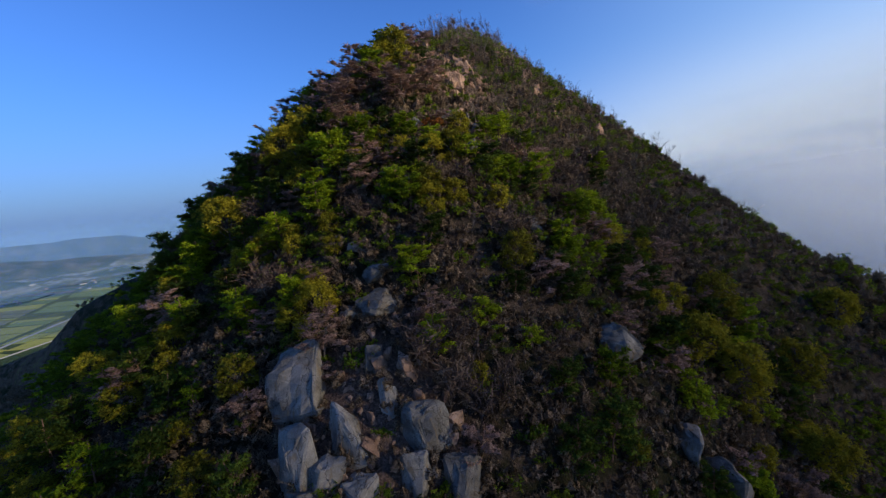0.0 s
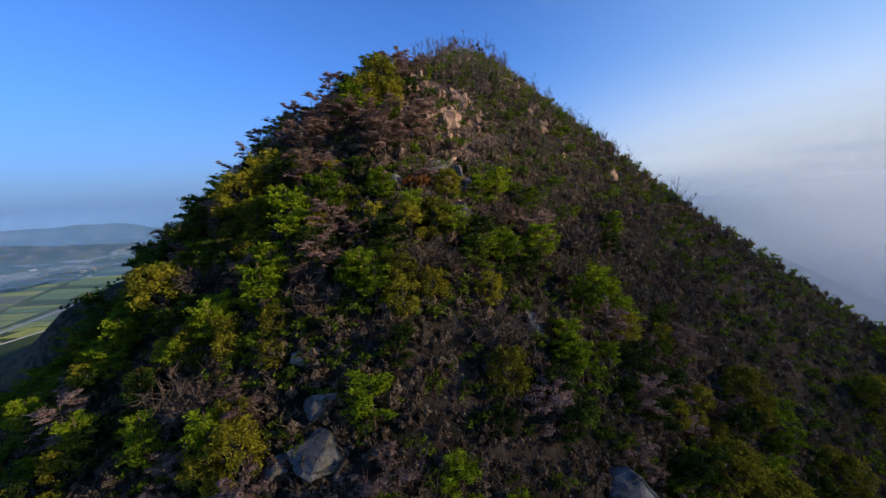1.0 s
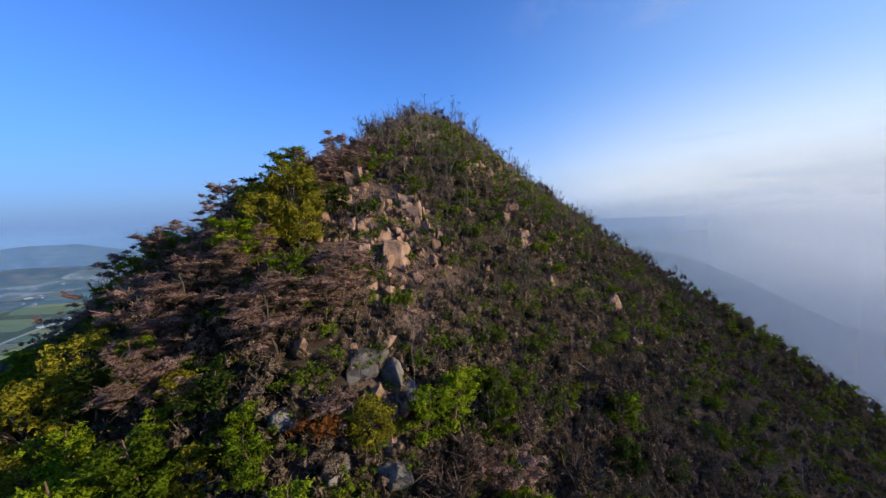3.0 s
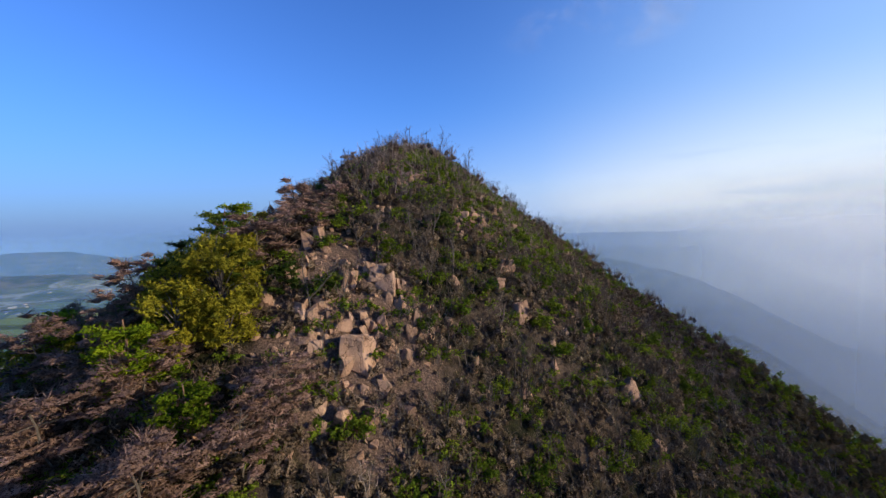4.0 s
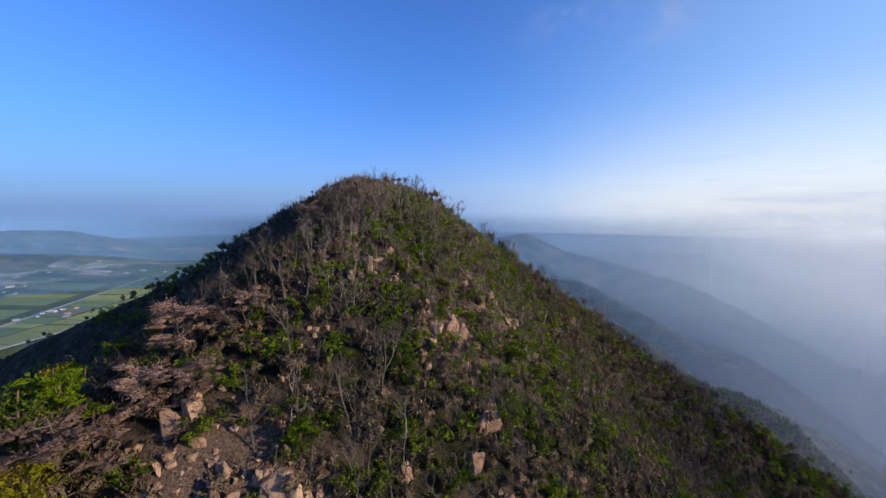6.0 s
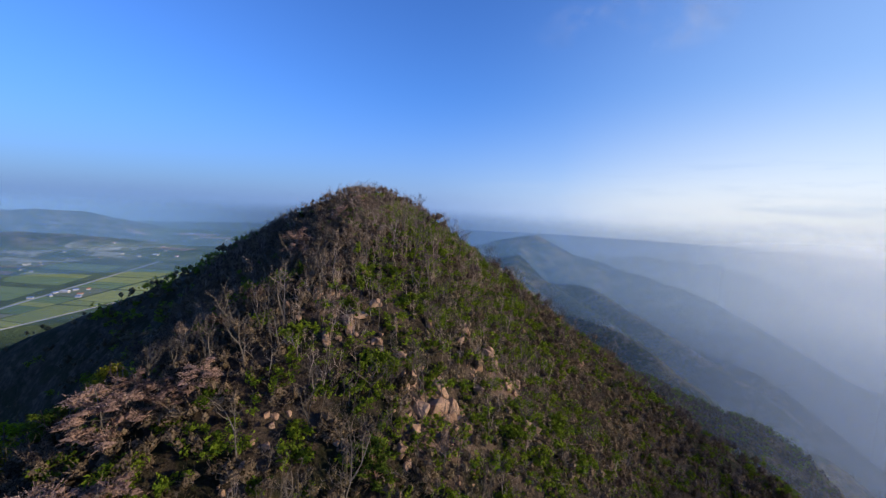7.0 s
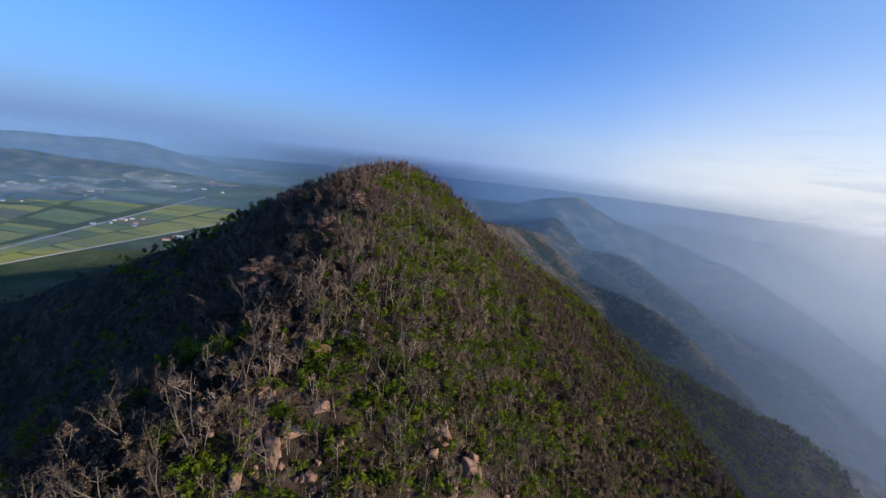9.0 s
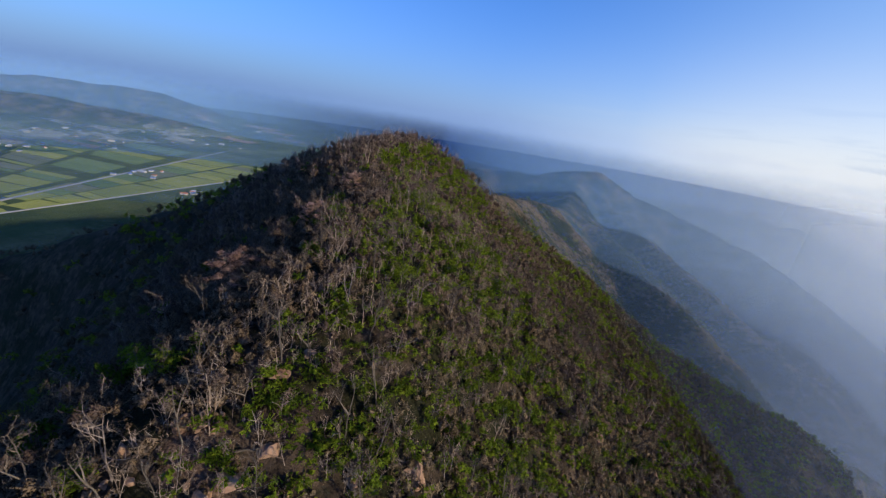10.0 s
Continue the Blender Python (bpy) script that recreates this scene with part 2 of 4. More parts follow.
def wisp_material(name, colour, scale, low, high, most):
    n = Nodes(name)
    p = n.place()
    box = n.add("ShaderNodeTexCoord").outputs["Generated"]
    fade = n.add("ShaderNodeVectorMath", {0: box, 1: (0.5, 0.5, 0.5)}, operation="DISTANCE").outputs["Value"]
    a = n.math("MULTIPLY", n.span(n.noise(p, scale, 5.0, 0.6), low, high), n.span(fade, 0.2, 0.5, most, 0.0))
    lit = scatter(n, (*colour, 1))
    clear = n.add("ShaderNodeBsdfTransparent")
    return n.finish(n.add("ShaderNodeMixShader", {0: a, 1: clear.outputs[0], 2: lit}).outputs[0])


M_GROUND = ground_material()
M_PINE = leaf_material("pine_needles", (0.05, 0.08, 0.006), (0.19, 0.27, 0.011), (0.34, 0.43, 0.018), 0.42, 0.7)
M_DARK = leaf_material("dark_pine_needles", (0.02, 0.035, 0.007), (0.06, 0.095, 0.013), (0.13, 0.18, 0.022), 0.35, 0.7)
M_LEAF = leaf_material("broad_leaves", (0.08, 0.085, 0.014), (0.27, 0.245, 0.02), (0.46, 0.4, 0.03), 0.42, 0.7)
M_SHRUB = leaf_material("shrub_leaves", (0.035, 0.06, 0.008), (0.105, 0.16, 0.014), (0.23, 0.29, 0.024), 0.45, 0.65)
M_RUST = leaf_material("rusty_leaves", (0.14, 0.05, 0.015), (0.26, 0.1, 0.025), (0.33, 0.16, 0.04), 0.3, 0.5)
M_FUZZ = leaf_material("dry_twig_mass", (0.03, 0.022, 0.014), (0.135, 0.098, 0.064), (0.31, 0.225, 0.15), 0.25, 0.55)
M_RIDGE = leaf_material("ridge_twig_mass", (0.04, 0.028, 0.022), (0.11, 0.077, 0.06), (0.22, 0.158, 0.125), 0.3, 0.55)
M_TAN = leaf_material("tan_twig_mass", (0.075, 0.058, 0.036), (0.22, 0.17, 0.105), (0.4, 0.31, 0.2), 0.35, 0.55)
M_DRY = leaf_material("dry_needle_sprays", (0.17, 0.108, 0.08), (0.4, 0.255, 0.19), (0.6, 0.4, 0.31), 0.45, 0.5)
M_BROWN = bark_material("dry_brown_twigs", (0.085, 0.048, 0.034), (0.3, 0.18, 0.125), 1.6)
M_TWIG = bark_material("bare_grey_twigs", (0.035, 0.024, 0.018), (0.16, 0.11, 0.08), 1.6)
# Light is put into branch colour: M_PALE lifted for sunlit woods, M_GAUNT kept dark.
M_PALE = bark_material("pale_branches", (0.09, 0.066, 0.05), (0.5, 0.39, 0.31), 1.6)
M_GAUNT = bark_material("gaunt_grey_branches", (0.035, 0.028, 0.022), (0.17, 0.137, 0.108), 1.6)
M_BARK = bark_material("weathered_bark", (0.035, 0.029, 0.024), (0.16, 0.132, 0.108))
M_TRUNK = bark_material("red_pine_bark", (0.07, 0.045, 0.035), (0.24, 0.14, 0.09))
M_PINK = rock_material("pink_granite", (0.09, 0.056, 0.04), (0.27, 0.165, 0.108), (0.42, 0.275, 0.185), (0.13, 0.1, 0.075))
M_GREY = rock_material("grey_granite", (0.045, 0.04, 0.034), (0.135, 0.122, 0.102), (0.31, 0.28, 0.235), (0.16, 0.11, 0.055))


# ---- the lie of the land ----
TABLE = np.random.RandomState(7).rand(512, 512)


def lattice(x, y):
    x, y = np.asarray(x, float), np.asarray(y, float)
    i, j = np.floor(x).astype(int), np.floor(y).astype(int)
    u, v = x - i, y - j
    u, v = u * u * (3 - 2 * u), v * v * (3 - 2 * v)
    at = lambda a, b: TABLE[a % 512, b % 512]
    return (at(i, j) * (1 - u) + at(i + 1, j) * u) * (1 - v) + (at(i, j + 1) * (1 - u) + at(i + 1, j + 1) * u) * v - 0.5


def rough(x, y, size, octaves=4):
    total = 0.0
    for k in range(octaves):
        total = total + lattice(x / size * 2**k + 17.3 * k, y / size * 2**k + 5.7 * k) * 0.55**k
    return total


# The ridge from south to north: stations along y, crest place, crest height, and fall to the west and east.
KNOT_Y = np.array([-300, -40, 20, 50, 75, 100, 125, 155, 190, 230, 320, 480.0])
KNOT_X = np.array([-40.00, -20.59, -10.04, -1.84, -8.58, 2.52, 6.50, 2.60, -10.61, -9.79, -30.17, -20.00])
KNOT_Z = np.array([-190.00, -53.38, -22.39, 2.33, 23.75, 37.45, 46.23, 50.57, 53.45, 54.20, 19.49, -60.00])
FALL_W = np.array([0.50, 0.72, 0.32, 0.39, 0.63, 0.68, 0.78, 0.66, 0.57, 0.32, 0.67, 0.60])
FALL_E = np.array([0.50, 0.79, 0.92, 1.11, 0.82, 0.88, 1.18, 0.81, 1.12, 0.95, 0.61, 0.60])
ROUND_E, ROUND_W, BEND_E, BEND_W = 12.67, 10.86, -0.094, 0.724


def along(y, v):
    y = np.clip(y, KNOT_Y[0], KNOT_Y[-1] - 1e-6)
    i = np.clip(np.searchsorted(KNOT_Y, y, side="right") - 1, 0, len(KNOT_Y) - 2)
    m = np.gradient(v, KNOT_Y)
    h = KNOT_Y[i + 1] - KNOT_Y[i]
    s = (y - KNOT_Y[i]) / h
    return (1 + 2 * s) * (1 - s) ** 2 * v[i] + s * (1 - s) ** 2 * h * m[i] + s * s * (3 - 2 * s) * v[i + 1] + s * s * (s - 1) * h * m[i + 1]


# Other ridges and spurs: x, y, z along the crest, and the fall to both sides.
RIDGES = (
    (0.7, ((-25, 330, 12), (-15, 413, 8), (17, 563, -16), (68, 700, -38), (147, 848, -72), (190, 1100, -85), (250, 1350, -60))),
    (0.5, ((-102, 1376, -77), (85, 1431, -76), (215, 1472, -52), (326, 1484, -36), (464, 1515, -96), (643, 1550, -145))),
    (0.72, ((10, 290, 22), (41, 312, 5), (70, 323, -13), (109, 320, -37), (151, 320, -58), (191, 323, -75), (232, 328, -89), (290, 335, -115), (420, 350, -200))),
    (0.72, ((157, 887, -74), (208, 812, -88), (233, 738, -98), (262, 674, -112), (286, 618, -127), (298, 551, -140), (306, 480, -157), (312, 410, -185))),
    (0.66, ((270, 1380, -70), (334, 1182, -112), (395, 949, -146), (423, 816, -163), (434, 735, -172), (449, 616, -182), (460, 520, -210))),
    (0.55, ((500, 1530, -110), (612, 1451, -135), (667, 1140, -145), (664, 984, -155), (634, 816, -190))),
    (0.4, ((809, 1903, -140), (1009, 1755, -128), (1120, 1659, -132), (1150, 1446, -166), (1130, 1254, -213))),
    (0.4, ((-150, 280, -78), (-300, 380, -128), (-480, 470, -175), (-640, 520, -212))),
    (0.4, ((-60, 420, -30), (-260, 620, -140), (-430, 760, -205))),
    (0.3, ((1000, 2100, -150), (1450, 2150, -140), (2000, 2300, -140))),
    (0.24, ((-3600, 1500, -75), (-2900, 1900, -95), (-2483, 2414, -58), (-2330, 2520, -110), (-2200, 2600, -180))),
    (0.14, ((-3300, 900, -70), (-2500, 1500, -110), (-2100, 1900, -120))),
)
FLOOR = -215.0


def land(x, y):
    x, y = np.asarray(x, float), np.asarray(y, float)
    d = x - along(y, KNOT_X)
    east = d > 0
    w = np.where(east, ROUND_E, ROUND_W)
    r = np.sqrt(d * d + w * w) - w
    fall = np.where(east, along(y, FALL_E), along(y, FALL_W))
    bend = 1 + np.clip(np.where(east, BEND_E, BEND_W) * r / 100, -0.08, 0.5)
    z = along(y, KNOT_Z) - fall * r * bend - np.maximum(y - 480, 0) * 0.4 - np.maximum(-300 - y, 0) * 0.3
    z = z + 1.3 * rough(x, y, 14, 3)
    away = np.clip((np.hypot(x - 10, y - 110) - 150) / 250, 0, 1)
    clear = np.full(np.shape(x), 1e4)
    for slope, line in RIDGES:
        best = np.full(np.shape(x), -1e4)
        for (x0, y0, z0), (x1, y1, z1) in zip(line, line[1:]):
            t = np.clip(((x - x0) * (x1 - x0) + (y - y0) * (y1 - y0)) / ((x1 - x0) ** 2 + (y1 - y0) ** 2), 0, 1)
            reach = np.hypot(x - x0 - t * (x1 - x0), y - y0 - t * (y1 - y0))
            clear = np.minimum(clear, reach)
            best = np.maximum(best, z0 + t * (z1 - z0) - slope * (np.sqrt(reach**2 + 100) - 10))
        z = np.logaddexp(z / 5, best / 5) * 5
    # gullies cut into the flanks of the crests; the crests themselves stay whole
    cut = 34 * np.abs(rough(x, y, 95, 3)) + 14 * (rough(x, y, 130, 4) - 0.3)
    west = np.clip(-x / 2000, 0, 1) * (34 * rough(x, y, 420, 3) + 26 * rough(x, y, 190, 3))
    z = z + away * (west - cut * np.clip(clear / 90, 0.12, 1) * np.where(x < -300, 0.5, 1.0)) * np.clip((z - FLOOR) / 60, 0, 1)
    deep = np.clip((x - 120) / 260, 0, 1) * np.clip((2600 - y) / 600, 0, 1)
    return np.logaddexp(z / 4, (FLOOR - 110 * deep * deep * (3 - 2 * deep) + 2 * rough(x, y, 400, 2)) / 4) * 4


def mesh_of(name, verts, faces, material=None, smooth=False):
    verts, faces = np.asarray(verts, np.float32), np.asarray(faces, np.int32)
    me = bpy.data.meshes.new(name)
    k = faces.shape[1]
    me.vertices.add(len(verts))
    me.vertices.foreach_set("co", verts.ravel())
    me.loops.add(faces.size)
    me.loops.foreach_set("vertex_index", faces.ravel())
    me.polygons.add(len(faces))
    me.polygons.foreach_set("loop_start", np.arange(0, faces.size, k, dtype=np.int32))
    me.polygons.foreach_set("use_smooth", np.full(len(faces), smooth))
    me.update(calc_edges=True)
    me.validate()
    if material:
        me.materials.append(material)
    return me


def part(name, mesh, parent=None, label=""):
    ob = new(name, mesh)
    ob.parent = parent
    return tagged(ob, label)


def stretch(low, high, step, end_low, end_high, grow=1.05):
    core = list(np.arange(low, high + 1e-6, step))
    s, v, up = step, core[-1], []
    while v < end_high:
        s *= grow
        v += s
        up.append(v)
    s, v, down = step, low, []
    while v > end_low:
        s *= grow
        v -= s
        down.append(v)
    return np.array(down[::-1] + core + up)


def grid_faces(nx, ny):
    a = (np.arange(ny - 1)[:, None] * nx + np.arange(nx - 1)[None]).ravel()
    return np.stack([a, a + 1, a + nx + 1, a + nx], 1)


def rocky(x, y):
    """How stony the ground is: the scree below the summit and the outcrops further down."""
    total = 0.0
    for px, py, rx, ry, k in ((4, 79, 9, 12, 1.0), (18, 102, 4.5, 4.5, 0.9), (-6, 28.5, 9, 5.5, 1.0), (6, 108, 4, 3.5, 0.7), (26, 112, 3.5, 5, 0.7), (5, 62, 3, 3, 0.6), (30, 92, 5, 4, 0.35)):
        total = total + k * np.exp(-(((x - px) / rx) ** 2 + ((y - py) / ry) ** 2))
    return total


gx, gy = stretch(-80, 100, 1.4, -4700, 4700), stretch(12, 250, 1.4, -4700, 4900)
GX, GY = np.meshgrid(gx, gy)
GZ = land(GX, GY) + 0.5 * rough(GX, GY, 2.4, 3) * np.clip(1.5 - np.hypot(GX - 10, GY - 110) / 150, 0, 1)
ground = part("ground", mesh_of("ground", np.stack([GX, GY, GZ], -1).reshape(-1, 3), grid_faces(len(gx), len(gy)), M_GROUND, True))
ground.data.attributes.new("stony", "FLOAT", "POINT").data.foreach_set("value", rocky(GX, GY).ravel().astype(np.float32))
tagged(ground, "steep wooded mountain ridge above a hazy farmed valley", "ground", kind="structure")


# ---- pieces of plants ----
def tube(points, radii, sides=4):
    p = np.asarray(points, float)
    d = np.gradient(p, axis=0)
    d /= np.linalg.norm(d, axis=1, keepdims=True) + 1e-9
    ref = np.where(np.abs(d[:, 2:3]) > 0.9, (1.0, 0, 0), (0, 0, 1.0))
    u = np.cross(d, ref)
    u /= np.linalg.norm(u, axis=1, keepdims=True) + 1e-9
    v = np.cross(d, u)
    a = np.arange(sides) * 2 * np.pi / sides
    ring = u[:, None] * np.cos(a)[None, :, None] + v[:, None] * np.sin(a)[None, :, None]
    verts = (p[:, None] + ring * np.asarray(radii)[:, None, None]).reshape(-1, 3)
    f = []
    for i in range(len(p) - 1):
        for j in range(sides):
            k = (j + 1) % sides
            f += [(i * sides + j, i * sides + k, (i + 1) * sides + k), (i * sides + j, (i + 1) * sides + k, (i + 1) * sides + j)]
    return verts, np.array(f)


def spikes(base, way, width, rng):
    """Thin blades from base along way: one triangle each."""
    base, way = np.asarray(base), np.asarray(way)
    side = np.cross(way, rng.normal(size=way.shape))
    side *= np.asarray(width)[:, None] / (np.linalg.norm(side, axis=1, keepdims=True) + 1e-9)
    v = np.stack([base - side / 2, base + side / 2, base + way], 1).reshape(-1, 3)
    return v, np.arange(len(v)).reshape(-1, 3)


def leaves(centre, size, rng, up=0.5):
    """Small pointed leaves, one triangle each, most of them lying flat."""
    n = len(centre)
    a = rng.normal(size=(n, 3)) * (1, 1, 0.7)
    a /= np.linalg.norm(a, axis=1, keepdims=True)
    b = np.cross(a, rng.normal(size=(n, 3)) + (0, 0, up))
    b /= np.linalg.norm(b, axis=1, keepdims=True) + 1e-9
    s = np.asarray(size)[:, None]
    v = np.stack([centre - a * s * 0.5 - b * s * 0.36, centre - a * s * 0.4 + b * s * 0.36, centre + a * s * 0.6], 1).reshape(-1, 3)
    return v, np.arange(3 * n).reshape(-1, 3)


OCTA = np.array([(1, 0, 0), (0, 1, 0), (-1, 0, 0), (0, -1, 0), (0, 0, 1), (0, 0, -1.0)])
OCTA_FACES = np.array([(0, 1, 4), (1, 2, 4), (2, 3, 4), (3, 0, 4), (1, 0, 5), (2, 1, 5), (3, 2, 5), (0, 3, 5)])


def core(centre, radii, rng):
    """The dense, ragged inside of a clump of leaves."""
    a = rng.uniform(0, 1.57)
    turn = np.array([(math.cos(a), math.sin(a), 0), (-math.sin(a), math.cos(a), 0), (0, 0, 1)])
    return OCTA * rng.uniform(0.6, 1.2, (6, 1)) @ turn * np.asarray(radii) + centre, OCTA_FACES


def join(pieces):
    v, f, k = [], [], 0
    for a, b in pieces:
        v.append(a)
        f.append(b + k)
        k += len(a)
    return np.concatenate(v), np.concatenate(f)


def unit(v):
    v = np.asarray(v, float)
    return v / (np.linalg.norm(v, axis=-1, keepdims=True) + 1e-9)


def limb(start, way, length, rng, n=4, lift=0.25, wob=0.12):
    pts, d = [np.array(start, float)], unit(way)
    for _ in range(n - 1):
        d = unit(d + rng.normal(size=3) * wob + (0, 0, lift / n))
        pts.append(pts[-1] + d * length / (n - 1))
    return np.array(pts)


def trunk_line(h, rng, lean=0.1, n=7, wob=0.05):
    z = np.linspace(0, 1, n)
    drift = np.cumsum(rng.normal(size=(n, 2)) * wob * h / n * 2, 0) + np.outer(z, rng.normal(size=2) * lean * h)
    drift -= drift[0]
    return np.column_stack([drift, z * h - 0.3 * (z == 0)])


def bare_tree(rng, h=5.5, limbs=10, twigs=4, fine=4, spread=0.38, sides=5):
    line = trunk_line(h, rng, 0.12)
    stem = [tube(line, np.linspace(0.0135, 0.004, len(line)) * h, sides)]
    top = []
    leaders = [line]
    if rng.rand() < 0.6:
        k = rng.randint(2, 4)
        fork = limb(line[k], unit(np.r_[rng.normal(size=2), 1.6]), h * (1 - k / 7) * 0.9, rng, 6, 0.5)
        stem.append(tube(fork, np.linspace(0.012, 0.004, 6) * h, 4))
        leaders.append(fork)
    for i in range(limbs):
        lead = leaders[i % len(leaders)]
        s = rng.uniform(0.35, 1.0)
        k = s * (len(lead) - 1)
        at = lead[int(k)] + (lead[min(int(k) + 1, len(lead) - 1)] - lead[int(k)]) * (k % 1)
        a = rng.uniform(0, 6.28)
        l = h * spread * rng.uniform(0.6, 1.1) * (1.15 - 0.55 * s)
        b = limb(at, (math.cos(a), math.sin(a), rng.uniform(0.3, 1.1)), l, rng, 4, 0.5, 0.22)
        top.append(tube(b, np.linspace(0.006, 0.0022, 4) * h, 3))
        if not twigs:
            top.append(spikes(b[rng.randint(1, 4, fine)], unit(rng.normal(size=(fine, 3)) + (0, 0, 0.5)) * l * rng.uniform(0.3, 0.6, (fine, 1)), np.full(fine, 0.008 * h), rng))
        for _ in range(twigs):
            q = b[rng.randint(1, 4)]
            t = limb(q, unit(rng.normal(size=3) + (0, 0, 0.5)), l * rng.uniform(0.3, 0.6), rng, 3, 0.4, 0.25)
            top.append(tube(t, np.array([0.003, 0.0022, 0.001]) * h, 3))
            n = fine
            top.append(spikes(t[rng.randint(1, 3, n)], unit(rng.normal(size=(n, 3)) + (0, 0, 0.35)) * l * rng.uniform(0.15, 0.4, (n, 1)), np.full(n, 0.004 * h), rng))
    return {"trunk": join(stem), "crown": join(top)}


def brown_pine(rng, h=5.5, limbs=16, sprays=7):
    line = trunk_line(h, rng, 0.14)
    stem, top = [tube(line, np.linspace(0.02, 0.006, len(line)) * h, 5)], []
    for i in range(limbs):
        s = 0.25 + 0.75 * (i + rng.rand()) / limbs
        at = line[int(s * (len(line) - 1.01))] * (1 - 0) + (0, 0, rng.uniform(0, 0.1) * h)
        a = i * 2.4 + rng.uniform(-0.5, 0.5)
        l = h * (0.5 - 0.3 * abs(s - 0.5)) * rng.uniform(0.75, 1.15)
        b = limb(at, (math.cos(a), math.sin(a), rng.uniform(-0.05, 0.35)), l, rng, 5, 0.1, 0.14)
        stem.append(tube(b, np.linspace(0.007, 0.0025, 5) * h, 3))
        for q in b[2:]:
            top.append(core(q + rng.normal(size=3) * 0.15, np.array([0.125, 0.125, 0.05]) * h, rng))
        for _ in range(sprays):
            q = b[rng.randint(1, 5)] + rng.normal(size=3) * 0.08
            way = unit(unit(b[-1] - b[0]) * 0.7 + rng.normal(size=3) * (0.7, 0.7, 0.22))
            n = 10
            w = unit(way + rng.normal(size=(n, 3)) * (0.55, 0.55, 0.35) + (0, 0, 0.12)) * h * rng.uniform(0.06, 0.17, (n, 1))
            top.append(spikes(q + w * rng.uniform(0, 0.7, (n, 1)), w, rng.uniform(0.05, 0.11, n), rng))
    return {"trunk": join(stem), "crown": join(top)}


def green_pine(rng, h=6.0, limbs=18, tufts=19, flat=0.5):
    line = trunk_line(h, rng, 0.12)
    stem, top = [tube(line, np.linspace(0.02, 0.007, len(line)) * h, 5)], []
    for i in range(limbs):
        s = 0.3 + 0.7 * (i + rng.rand()) / limbs
        at = line[int(s * (len(line) - 1.01))]
        a = i * 2.4 + rng.uniform(-0.5, 0.5)
        l = h * (0.46 - 0.34 * max(s - 0.35, 0)) * rng.uniform(0.7, 1.15)
        b = limb(at, (math.cos(a), math.sin(a), rng.uniform(0.05, 0.5)), l, rng, 4, 0.25, 0.14)
        stem.append(tube(b, np.linspace(0.007, 0.003, 4) * h, 3))
        for q in (b[-1], b[-2], (b[1] + b[2]) / 2):
            wide = h * rng.uniform(0.09, 0.14)
            top.append(core(q, (wide * 0.92, wide * 0.92, wide * flat * 0.85), rng))
            n = tufts
            c = q + unit(rng.normal(size=(n, 3))) * np.array([wide, wide, wide * flat]) * rng.uniform(0.7, 1.25, (n, 1))
            w = unit((c - q) * 0.8 + rng.normal(size=(n, 3)) * 0.4 + (0, 0, 0.45)) * rng.uniform(0.2, 0.42, (n, 1))
            top.append(spikes(c - w * 0.4, w, rng.uniform(0.16, 0.3, n), rng))
    return {"trunk": join(stem), "crown": join(top)}


def leafy_tree(rng, h=5.0, clumps=40, per=42):
    line = trunk_line(h * 0.8, rng, 0.1)
    stem, top = [tube(line, np.linspace(0.02, 0.006, len(line)) * h, 5)], []
    for i in range(clumps):
        a, s = i * 2.4, rng.uniform(0.22, 1.0)
        r = h * 0.36 * math.sqrt(max(1 - (2 * s - 1.05) ** 2, 0.1)) * rng.uniform(0.7, 1.1)
        c = np.array([math.cos(a) * r, math.sin(a) * r, h * s * 0.95])
        k = line[min(int(s * 6), 6)]
        c[:2] += k[:2]
        stem.append(tube(np.array([k * 0.75 + (0, 0, 0), (k + c) / 2, c]), np.array([0.008, 0.005, 0.003]) * h, 3))
        b = np.array([0.12, 0.12, 0.095]) * h * rng.uniform(0.8, 1.2)
        top.append(core(c, b * 0.8, rng))
        top.append(leaves(c + unit(rng.normal(size=(per, 3))) * b * rng.uniform(0.75, 1.25, (per, 1)), rng.uniform(0.2, 0.4, per), rng))
    return {"trunk": join(stem), "crown": join(top)}


def shrub(rng, h=1.5, clumps=9, per=26, size=(0.18, 0.36)):
    stem, top = [], []
    for i in range(clumps):
        a, r = i * 2.4, 0.6 * h * math.sqrt(rng.rand())
        c = np.array([math.cos(a) * r, math.sin(a) * r, h * rng.uniform(0.35, 0.85)])
        stem.append(tube(np.array([(c[0] * 0.15, c[1] * 0.15, -0.2), c * (0.6, 0.6, 0.55), c]), np.array([0.03, 0.022, 0.012]), 3))
        b = np.array([0.26, 0.26, 0.2]) * h * rng.uniform(0.8, 1.2)
        top.append(core(c, b * 0.75, rng))
        top.append(leaves(c + unit(rng.normal(size=(per, 3))) * b * rng.uniform(0.7, 1.3, (per, 1)), rng.uniform(*size, per), rng))
    return {"stem": join(stem), "crown": join(top)}


